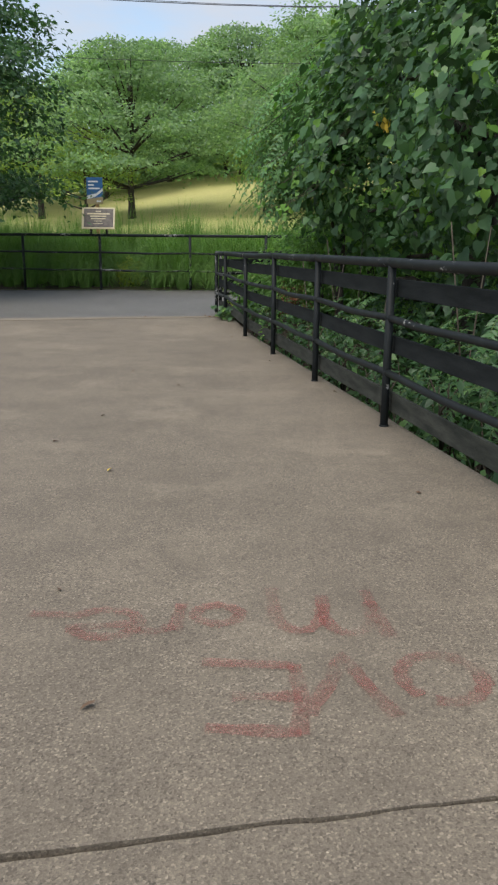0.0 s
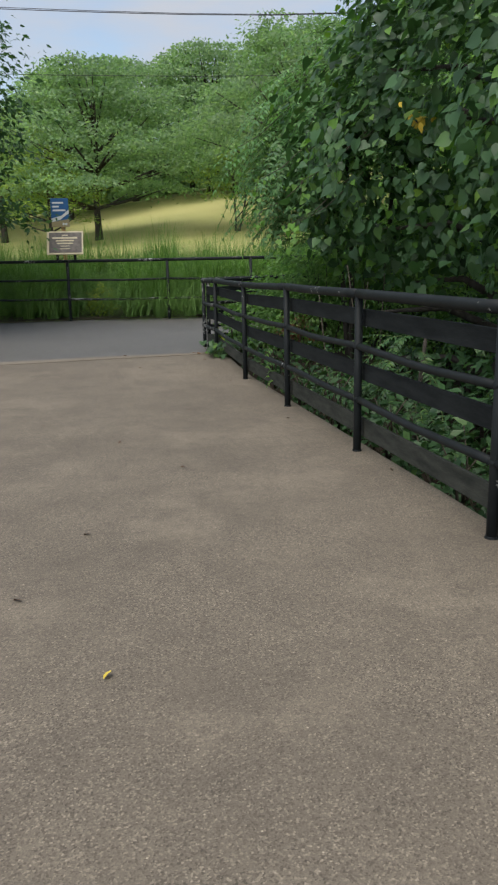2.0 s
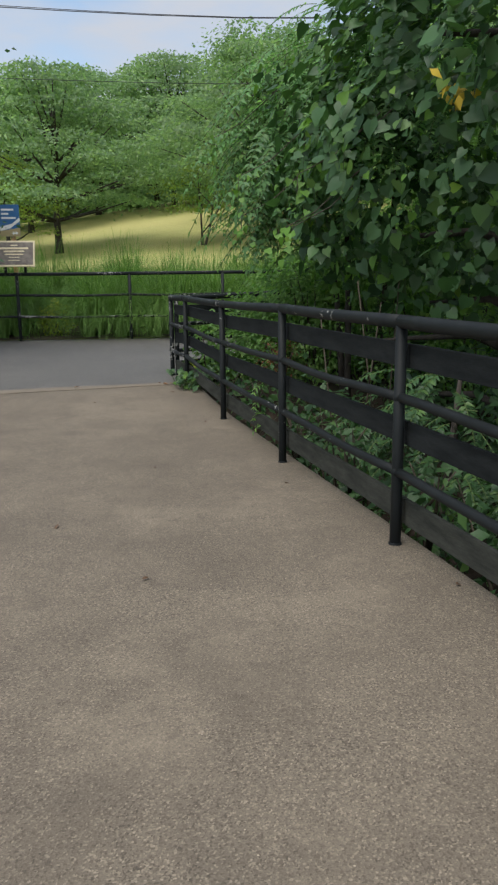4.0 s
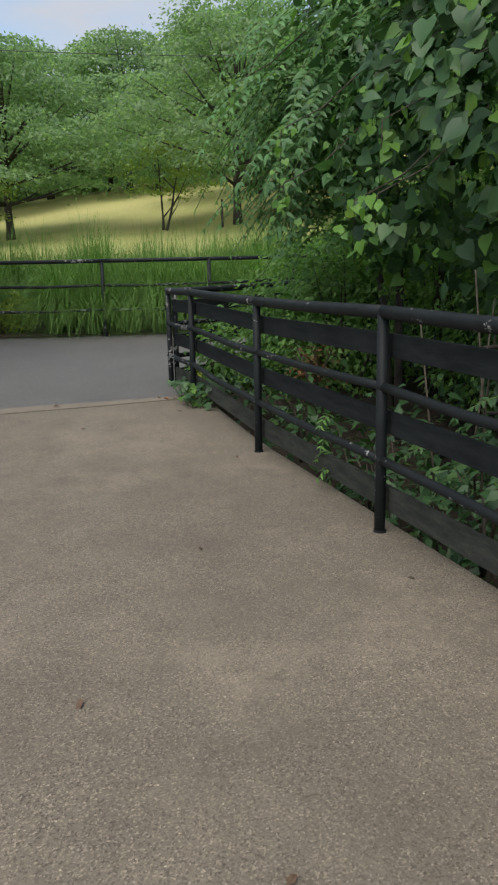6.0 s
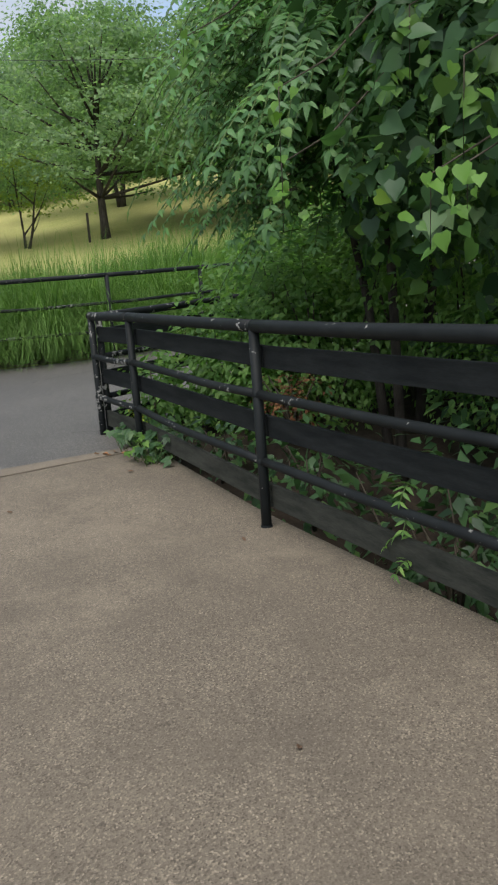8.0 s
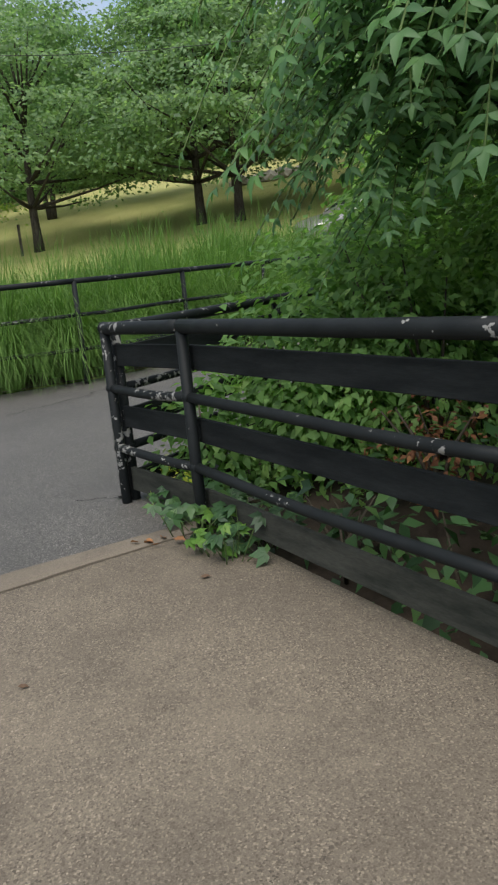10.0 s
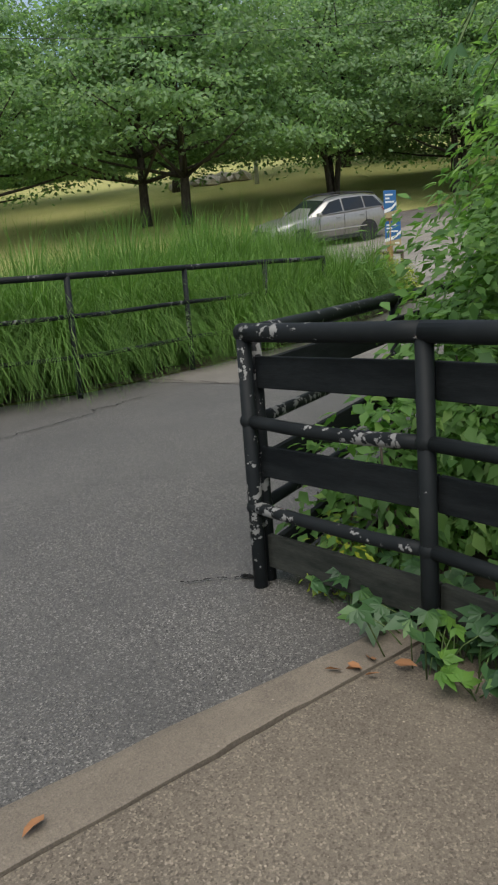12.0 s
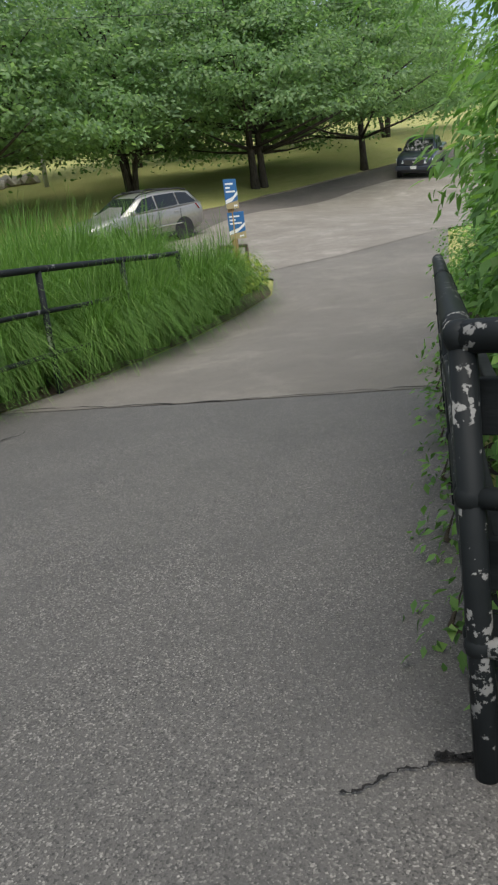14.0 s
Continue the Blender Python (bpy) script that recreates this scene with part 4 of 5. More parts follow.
def build_weeds():
    rng = random.Random(8)
    spots = []
    for k in range(120):
        u = rng.uniform(-0.45, 0.5)
        p = deck_at(u, rng.uniform(-0.28, 0.0), 0.0)
        if u < 0.2:
            p = deck_at(u, rng.uniform(-0.32, 0.04 + 0.12 * rng.random()), 0.03)
        spots.append(tuple(p))
    palm_leaves("creeper_weed", "low creeper with five-fingered leaves at the railing foot", spots, M_VINE, 0.078, 2)
    palm_leaves("creeper_weed", "bright young creeper spilling onto the concrete", [tuple(deck_at(rng.uniform(-0.4, 0.02), rng.uniform(-0.05, 0.12), 0.0)) for k in range(16)], M_VINE_LIGHT, 0.06, 3)
    leaf_bush("dry_weed", "half-dry weed tuft under the corner post", [((-0.33, 14.3, 0.16), (0.14, 0.15, 0.18))], 900, OVAL, 0.035, M_SHRUB, 0.5, 0.9, category="weed")
    leaf_bush("corner_shrub", "leafy green weeds between corner post and railing", [((0.0, 14.4, 0.35), (0.36, 0.3, 0.45)), ((0.5, 14.3, 0.55), (0.5, 0.45, 0.6)), ((1.1, 14.7, 0.85), (0.75, 0.5, 0.8)), ((2.0, 15.3, 1.2), (0.9, 0.5, 0.8))], 520, OVAL, 0.08, M_UNDER, 0.4, 0.7)
    for k in range(7):
        p = CORNER + SIDE * (0.6 + 0.75 * k)
        leaf_bush("verge_weed", "ragged green weeds at the foot of path railing", [((p.x + 0.12, p.y + 0.02, path_posts[min(2, k // 2)].z + 0.13), (0.3, 0.16, 0.16))], 380, OVAL, 0.05, M_UNDER, 0.5, 0.9, category="weed")
    # greenery between the boards along the bridge
    for k in range(9):
        u = -0.6 - 1.25 * k
        c = deck_at(u, -0.42, 0.0)
        leaf_bush("railing_weed", "leafy weeds pushing up behind the railing boards", [((c.x, c.y, 0.12 + 0.1 * math.sin(k * 2.3)), (0.24, 0.5, 0.36))], 55, OVAL, 0.09, M_VINE, 0.5, 0.9, category="weed")
    rng = random.Random(12)
    for k, u in enumerate((-3.2,)):
        root = deck_at(u, -0.10, 0.06)
        e = thing("feather_leaf_shoot", "green shoot of paired leaves poking through the railing", "weed")
        P, N, T, S = [], [], [], []
        for j in range(4):
            p, n, t, s, line = frond_points(root + Vector((0, 0, 0.12 * j)), (-0.35, rng.uniform(-0.6, 0.6), 0.6), 0.22, 5, 0.9, rng)
            P += p
            N += n
            T += t
            S += s
            tube("stalk", line, 0.003, M_GREENSTEM, e, "", 4)
        leaves("foliage", LANCE, P, N, T, [x * 1.25 for x in S], M_UNDER, e)


build_weeds()


def ribbon(pts, width, z=None, lift=0.004, jag=0.0, seed=0):
    """A flat strip along points on the ground, for cracks and strokes of paint."""
    rng = random.Random(seed)
    verts, faces = [], []
    for i, p in enumerate(pts):
        p = Vector(p[:2])
        d = (Vector(pts[min(i + 1, len(pts) - 1)][:2]) - Vector(pts[max(i - 1, 0)][:2])).normalized()
        n = Vector((-d.y, d.x))
        w = width * (0.5 + (rng.random() - 0.5) * jag)
        for s in (-1, 1):
            q = p + n * w * s
            verts.append((q.x, q.y, (ground_z(q.x, q.y) + sag(q.x, q.y) if z is None else z) + lift))
        if i:
            k = 2 * i
            faces.append((k - 2, k - 1, k + 1, k))
    return verts, faces


def crack(a, b, width, wander, seed, label):
    rng = random.Random(seed)
    a, b = Vector(a), Vector(b)
    n = 40
    side = Vector((-(b - a).y, (b - a).x)).normalized()
    pts = []
    for i in range(n):
        t = i / (n - 1)
        o = wander * (noise.noise(Vector((t * 3, seed, 0))) + 0.5 * noise.noise(Vector((t * 11, seed, 3))) + 0.25 * rng.uniform(-1, 1))
        pts.append(a.lerp(b, t) + side * o)
    v, f = ribbon(pts, width, None, 0.010, 0.8, seed)
    tagged(obj("crack", mesh_of("crack", v, f), M_DARK), label, "crack", kind="structure")


crack((1.1, 21.0), (3.2, 17.1), 0.016, 0.10, 1, "thin dark crack across the asphalt path")
crack((-0.86, 14.74), (-0.60, 14.63), 0.007, 0.03, 2, "short jagged crack beside the corner post")
crack((-0.62, 14.63), (-0.55, 14.56), 0.026, 0.02, 5, "crumbled asphalt at the post's foot")
crack((-1.2, 18.4), (0.9, 19.7), 0.012, 0.15, 3, "hairline crack in the asphalt path")


def spray_paint():
    m, nt, b = mat("faded_red_spray", 0.8)
    v = coords(nt)
    b.inputs["Base Color"].default_value = (0.24, 0.075, 0.062, 1)
    n1 = noise_tex(nt, v, 95, 3, 0.7)
    n2 = noise_tex(nt, v, 5.5, 3, 0.6)
    fac = ramp_node(nt, mix(nt, 0.55, n1, n2), [(0.38, grey(0.0)), (0.68, grey(0.52))])
    tr = nt.nodes.new("ShaderNodeBsdfTransparent")
    ms = nt.nodes.new("ShaderNodeMixShader")
    nt.links.new(fac, ms.inputs["Fac"])
    nt.links.new(tr.outputs["BSDF"], ms.inputs[1])
    nt.links.new(b.outputs["BSDF"], ms.inputs[2])
    nt.links.new(ms.outputs["Shader"], nt.nodes["Material Output"].inputs["Surface"])
    return m


def arc(cx, cy, rx, ry, a0, a1, n=14):
    return [(cx + rx * math.cos(radians(a0 + (a1 - a0) * k / n)), cy + ry * math.sin(radians(a0 + (a1 - a0) * k / n))) for k in range(n + 1)]


# hand-drawn letters in a unit box, as strokes
LETTERS = {
    "L": [[(0.1, 1), (0.08, 0.5), (0.1, 0.05), (0.8, 0.0)]],
    "O": [arc(0.5, 0.5, 0.45, 0.48, 70, 410)],
    "V": [[(0.0, 1.0), (0.25, 0.5), (0.45, 0.02), (0.6, 0.45), (0.9, 1.0)]],
    "E": [[(0.15, 1.0), (0.1, 0.5), (0.15, 0.0)], [(0.12, 0.98), (0.9, 0.95)], [(0.1, 0.5), (0.7, 0.52)], [(0.15, 0.03), (1.0, 0.0)]],
    "m": [[(0.0, 1.0), (0.1, 0.0)], [(0.08, 0.25)] + arc(0.3, 0.55, 0.2, 0.4, 180, 0) + [(0.5, 0.15)], [(0.5, 0.35)] + arc(0.72, 0.5, 0.2, 0.42, 180, 0) + [(0.95, 0.0)]],
    "o": [arc(0.5, 0.45, 0.4, 0.36, 90, 450)],
    "r": [[(0.3, 0.85), (0.28, 0.0)], [(0.3, 0.7), (0.6, 0.9), (0.95, 0.85)]],
    "e": [[(0.1, 0.5), (0.6, 0.62)] + arc(0.42, 0.5, 0.4, 0.42, 20, 330) + [(1.35, 0.25)]],
}


def build_lettering():
    red = spray_paint()
    e = thing("graffiti", "faded red spray-painted words LOVE more on concrete", "graffiti")
    place = [("L", 1.27, 2.47, 0.22, 0.38), ("O", 0.95, 2.49, 0.28, 0.28), ("V", 0.64, 2.48, 0.28, 0.34), ("E", 0.41, 2.41, 0.34, 0.36),
             ("m", 0.69, 2.96, 0.42, 0.36), ("o", 0.20, 2.83, 0.2, 0.2), ("r", 0.02, 2.82, 0.2, 0.24), ("e", -0.16, 2.78, 0.30, 0.24)]
    for ch, x0, y0, w, h in place:
        verts, faces = [], []
        for k, stroke in enumerate(LETTERS[ch]):
            pts = []
            for (a, b), (c, d) in zip(stroke, stroke[1:]):
                for t in (0, 0.25, 0.5, 0.75):
                    pts.append((x0 - w * (a + (c - a) * t), y0 - h * (b + (d - b) * t)))
            pts.append((x0 - w * stroke[-1][0], y0 - h * stroke[-1][1]))
            v, f = ribbon(pts, 0.048, 0.0, 0.0055 + 0.0006 * k, 0.3, k)
            base = len(verts)
            verts += v
            faces += [tuple(i + base for i in q) for q in f]
        obj("letter", mesh_of("letter", verts, faces), red, e)


build_lettering()


def build_litter():
    rng = random.Random(9)
    brown = solid("dry_leaf", (0.10, 0.06, 0.035), 0.8)
    orange = solid("orange_dry_leaf", (0.27, 0.125, 0.05), 0.8)
    yellow = solid("fresh_yellow_leaf", (0.55, 0.42, 0.05), 0.7)

    def curled(name, label, x, y, z, size, m):
        bm = bmesh.new()
        vs = [bm.verts.new(((a - 0.5 * 0) * 0.5 * size, b * size, 0.12 * size * math.cos(3 * b + 4 * a) + abs(a) * 0.3 * size)) for a, b in ((0, 0), (-0.5, 0.3), (0.5, 0.35), (0, 0.45), (-0.35, 0.75), (0.35, 0.8), (0, 1.1))]
        for f in ((0, 3, 1), (0, 2, 3), (1, 3, 4), (3, 2, 5), (4, 3, 6), (3, 5, 6)):
            bm.faces.new([vs[i] for i in f])
        ob = part(name, bm, m)
        ob.matrix_world = pose(x, y, z + 0.005 + sag(x, y), rng.uniform(-10, 10), rng.uniform(-10, 10), rng.uniform(0, 360))
        tagged(ob, label, "leaf", "fallen leaves")

    for x, y in ((1.08, 4.19), (-0.505, 2.91), (-0.22, 2.18), (-1.10, 5.2), (-0.61, 9.65), (-0.59, 13.2), (-1.45, 12.7), (-0.95, 6.05), (-0.55, 7.4), (-1.1, 8.3), (0.35, 9.1), (0.9, 7.2), (-0.2, 11.6), (-1.9, 9.0)):
        curled("fallen_leaf", "small dark dry leaf on the concrete deck", x, y, 0.003, rng.uniform(0.035, 0.055), brown)
    for dx, dy in ((0, 0), (0.06, 0.02), (0.03, -0.05), (-0.06, 0.03), (0.1, -0.03), (-0.02, 0.06)):
        curled("fallen_leaf", "curled orange-brown dry leaf by the end strip", -0.66 + dx, 13.72 + dy, 0.01, rng.uniform(0.045, 0.08), orange)
    curled("fallen_leaf", "curled orange-brown dry leaf by the end strip", -1.72, 13.6, 0.012, 0.07, orange)
    curled("fallen_leaf", "bright yellow fallen leaf on the concrete deck", -0.625, 4.58, 0.003, 0.05, yellow)


build_litter()

# ---- signs, plaque, wires ----
M_BLUE = solid("sign_blue", (0.025, 0.12, 0.30), 0.4)
M_WHITE = solid("sign_white", (0.75, 0.76, 0.74), 0.45)
M_TAN = solid("sign_tan", (0.36, 0.29, 0.15), 0.5)
M_WOOD = plain("treated_wood", (0.30, 0.17, 0.07), (0.42, 0.26, 0.12), 8, 0.8, 0, 0.3, (3, 3, 0.5))
M_BRONZE = plain("bronze_plate", (0.10, 0.085, 0.075), (0.17, 0.15, 0.13), 14, 0.5, 0.3, 0.2)
M_BRASS = plain("pale_plate_rim", (0.55, 0.47, 0.30), (0.66, 0.58, 0.40), 9, 0.5, 0.1, 0.1)


def blue_panel(parent, m, w, h, post_side=-1):
    """A blue direction panel with a white sweep and a tan foot; unreadable lines are bars."""
    panel = box("panel", (w, 0.012, h), m, M_BLUE, parent, "blue direction panel")

    def flat(name, poly, mat_, depth):
        bm = bmesh.new()
        bm.faces.new([bm.verts.new(m @ Vector((x * w, -0.006 - depth, z * h))) for x, z in poly])
        part(name, bm, mat_, panel)
    flat("foot", [(-0.5, -0.5), (0.5, -0.5), (0.5, -0.22), (-0.5, -0.33)], M_TAN, 0.003)
    flat("sweep", [(-0.5, -0.33), (0.0, -0.25), (0.5, -0.02), (0.5, 0.1), (0.1, -0.1), (-0.5, -0.2)], M_WHITE, 0.005)
    for k, wd in enumerate((0.62, 0.36, 0.72)):
        z = 0.34 - 0.13 * k
        flat("text_bar", [(-0.4, z - 0.03), (-0.4 + wd, z - 0.03), (-0.4 + wd, z + 0.03), (-0.4, z + 0.03)], M_WHITE, 0.003)
    flat("arrow", [(0.08, -0.4), (0.18, -0.46), (0.18, -0.42), (0.3, -0.42), (0.3, -0.46), (0.4, -0.4), (0.3, -0.34), (0.3, -0.38), (0.18, -0.38), (0.18, -0.34)], M_WHITE, 0.006)


def build_signs():
    x, y = 8.1, 24.6
    g = ground_z(x, y)
    e = thing("direction_sign", "blue and white direction panels on a wooden post", "sign")
    box("post", (0.09, 0.09, 2.15), pose(x, y, g + 0.97, 0, 0, 25), M_WOOD, e, "light brown wooden post")
    blue_panel(e, pose(x - 0.02, y - 0.07, g + 1.83, 0, 0, -12), 0.27, 0.52)
    box("side_panel", (0.012, 0.30, 0.5), pose(x + 0.17, y + 0.1, g + 1.8, 0, 0, -30), M_WHITE, e, "white back of a panel")
    blue_panel(e, pose(x + 0.03, y - 0.07, g + 1.27, 0, 0, -32), 0.31, 0.48)
    x, y = -4.3, 22.1
    g = ground_z(x, y)
    e = thing("direction_sign", "blue direction panel on post among the grasses", "sign")
    box("post", (0.09, 0.09, 2.4), pose(x + 0.03, y + 0.06, g + 1.1), M_WOOD, e, "brown wooden post")
    blue_panel(e, pose(x - 0.02, y, 2.62, 0, 0, 4), 0.43, 0.68)
    # plaque on the railing
    e = thing("memorial_plaque", "bronze plaque with pale rim above the dark railing", "plaque")
    m = pose(-3.93, 20.55, 1.86, -22, 0, 3) @ Matrix.Diagonal((1.14, 1, 1.12, 1))
    box("rim", (0.72, 0.03, 0.5), m, M_BRASS, e, "pale metal rim")
    box("plate", (0.645, 0.012, 0.43), m @ pose(0.008, -0.017, 0), M_BRONZE, e, "dark bronze plate")
    for k, (w, h) in enumerate(((0.12, 0.02), (0.5, 0.035), (0.36, 0.03), (0.32, 0.025), (0.18, 0.012), (0.2, 0.012))):
        box("text_bar", (w, 0.004, h), m @ pose(0.0, -0.0255, 0.155 - 0.058 * k), M_BRASS, e, "", 0.001)
    for dx in (-0.2, 0.2):
        box("bracket", (0.05, 0.05, 0.2), pose(-3.93 + dx, 20.58, 1.57), M_STEEL_GREEN, e, "dark bracket")
    # short rail at the end of the bed
    e = thing("end_rail", "short rusty brown pipe rail at the bed's end", "railing")
    rust = plain("rusty_brown_pipe", (0.05, 0.032, 0.024), (0.10, 0.065, 0.045), 12, 0.7, 0, 0.3)
    a, b = Vector((7.5, 24.4, 0)), Vector((8.58, 24.82, 0))
    za, zb = ground_z(*a.xy), ground_z(*b.xy)
    for p, z in ((a, za), (b, zb)):
        tube("post", [(p.x, p.y, z - 0.15), (p.x, p.y, zb + 0.85)], 0.035, rust, e)
    for h in (0.86, 0.25):
        tube("rail", [(a.x, a.y, zb + h), (b.x, b.y, zb + h)], 0.033, rust, e)


build_signs()


def wire(label, pts, r, y):
    out = []
    xs = [p[0] for p in pts]
    for x in np.linspace(xs[0], xs[-1], 40):
        out.append((x, y, float(np.interp(x, xs, [p[1] for p in pts]))))
    for _ in range(3):
        out = [out[0]] + [(p[0], p[1], (a[2] + 2 * p[2] + b[2]) / 4) for a, p, b in zip(out, out[1:], out[2:])] + [out[-1]]
    tagged(tube("power_line", out, r, M_CABLE, None, "", 5), label, "cable")


M_CABLE = solid("black_cable", (0.015, 0.015, 0.017), 0.6)
wire("black overhead cable above the road", [(-60, 13.6), (-25, 11.2), (-7, 10.25), (3.8, 9.85), (20, 11.0), (60, 17)], 0.016, 33.0)
wire("black overhead cable above the road", [(-60, 13.8), (-25, 11.32), (-7, 10.36), (3.8, 9.92), (20, 11.15), (60, 17.2)], 0.012, 33.2)
wire("thin black overhead cable beside the road", [(-60, 12.5), (-25, 10.3), (-9, 9.63), (1.3, 9.42), (6, 9.4), (20.7, 11.2), (60, 17)], 0.013, 40.0)


# ---- vehicles ----
M_SILVER = solid("silver_paint", (0.31, 0.30, 0.28), 0.32, 0.55, 0.6)
M_SLATE = solid("dark_slate_paint", (0.030, 0.038, 0.055), 0.3, 0.3, 0.6)
M_GLASS = solid("tinted_glass", (0.012, 0.015, 0.017), 0.06)
M_RUBBER = solid("tyre_rubber", (0.018, 0.018, 0.018), 0.85)
M_RIM = solid("alloy_rim", (0.55, 0.55, 0.55), 0.3, 0.8)
M_TRIM = solid("black_trim", (0.02, 0.02, 0.021), 0.6)
M_LAMP = solid("clear_lamp", (0.75, 0.77, 0.78), 0.15)
M_REDLAMP = solid("red_lamp", (0.45, 0.02, 0.025), 0.2)
M_CHROME = solid("bright_trim", (0.6, 0.6, 0.6), 0.25, 0.8)


def loft(name, sections, material, parent, label="", close=True):
    bm = bmesh.new()
    rings = [[bm.verts.new(p) for p in s] for s in sections]
    n = len(rings[0])
    for a, b in zip(rings, rings[1:]):
        for k in range(n):
            bm.faces.new((a[k], a[(k + 1) % n], b[(k + 1) % n], b[k]))
    bm.faces.new(rings[0][::-1])
    bm.faces.new(rings[-1])
    bmesh.ops.recalc_face_normals(bm, faces=bm.faces)
    return part(name, bm, material, parent, label, True)


def hull(x, w, zl, zt):
    half = [(w * 0.84, zl), (w * 0.97, zl + 0.1), (w, (zl + zt) / 2), (w * 0.985, zt - 0.1), (w * 0.93, zt - 0.015), (w * 0.6, zt + 0.02)]
    return [(x, y, z) for y, z in half] + [(x, -y, z) for y, z in half[::-1]]


def cabin(x, wb, zb, wt, zt):
    half = [(wb, zb), (wb * 0.97 + wt * 0.03, zb + 0.02), (wt * 1.02, zt - 0.05), (wt * 0.93, zt - 0.01), (wt * 0.5, zt + 0.015)]
    return [(x, y, z) for y, z in half] + [(x, -y, z) for y, z in half[::-1]]


def wheel(parent, x, y, r, side):
    m = pose(x, y, r, 90, 0, 0)
    bm = bmesh.new()
    prof = [(r * 0.62, -0.1), (r * 0.93, -0.115), (r, -0.08), (r, 0.08), (r * 0.93, 0.115), (r * 0.62, 0.1)]
    n = 28
    rings = [[bm.verts.new(m @ Vector((q * math.cos(2 * math.pi * k / n), q * math.sin(2 * math.pi * k / n), h))) for q, h in prof] for k in range(n)]
    for k in range(n):
        a, b = rings[k], rings[(k + 1) % n]
        for j in range(len(prof)):
            bm.faces.new((a[j], a[(j + 1) % len(prof)], b[(j + 1) % len(prof)], b[j]))
    bmesh.ops.recalc_face_normals(bm, faces=bm.faces)
    w = part("wheel", bm, M_RUBBER, parent, "black tyre on alloy rim", True)
    bm = bmesh.new()
    for k in range(5):
        a = 2 * math.pi * k / 5
        add_box(bm, (r * 0.62, 0.06, 0.03), m @ Matrix.Rotation(a, 4, "Z") @ pose(r * 0.31, 0, -side * 0.085), 0.008)
    add_tube(bm, [m @ Vector((0, 0, -side * 0.06)), m @ Vector((0, 0, -side * 0.108))], 0.07, 12)
    for k in range(20):
        a, b = 2 * math.pi * k / 20, 2 * math.pi * (k + 1) / 20
        add_tube(bm, [m @ Vector((r * 0.6 * math.cos(a), r * 0.6 * math.sin(a), -side * 0.09)), m @ Vector((r * 0.6 * math.cos(b), r * 0.6 * math.sin(b), -side * 0.09))], 0.018, 5, False)
    part("rim", bm, M_RIM, w, "bright five-spoke rim")
    bm = bmesh.new()
    add_tube(bm, [m @ Vector((0, 0, -0.05)), m @ Vector((0, 0, 0.05))], r * 0.63, 20)
    part("hub_back", bm, M_TRIM, w)


def quad(name, pts, material, parent, label="", out=(0, 0, 0), thick=0.012):
    bm = bmesh.new()
    o = Vector(out).normalized() * thick
    a = [bm.verts.new(Vector(p) + o) for p in pts]
    b = [bm.verts.new(Vector(p) - o) for p in pts]
    bm.faces.new(a)
    bm.faces.new(b[::-1])
    n = len(pts)
    for k in range(n):
        bm.faces.new((a[k], b[k], b[(k + 1) % n], a[(k + 1) % n]))
    bmesh.ops.recalc_face_normals(bm, faces=bm.faces)
    return part(name, bm, material, parent, label)


def arches(e, xs, half, r):
    for x in xs:
        for s in (-1, 1):
            # black disc, slightly proud of the body, stands in for the opening's shade
            bm = bmesh.new()
            add_tube(bm, [(x, s * (half - 0.25), r), (x, s * (half + 0.006), r)], r * 1.13, 26)
            part("wheel_arch", bm, M_TRIM, e, "black disc for the shaded wheel opening")


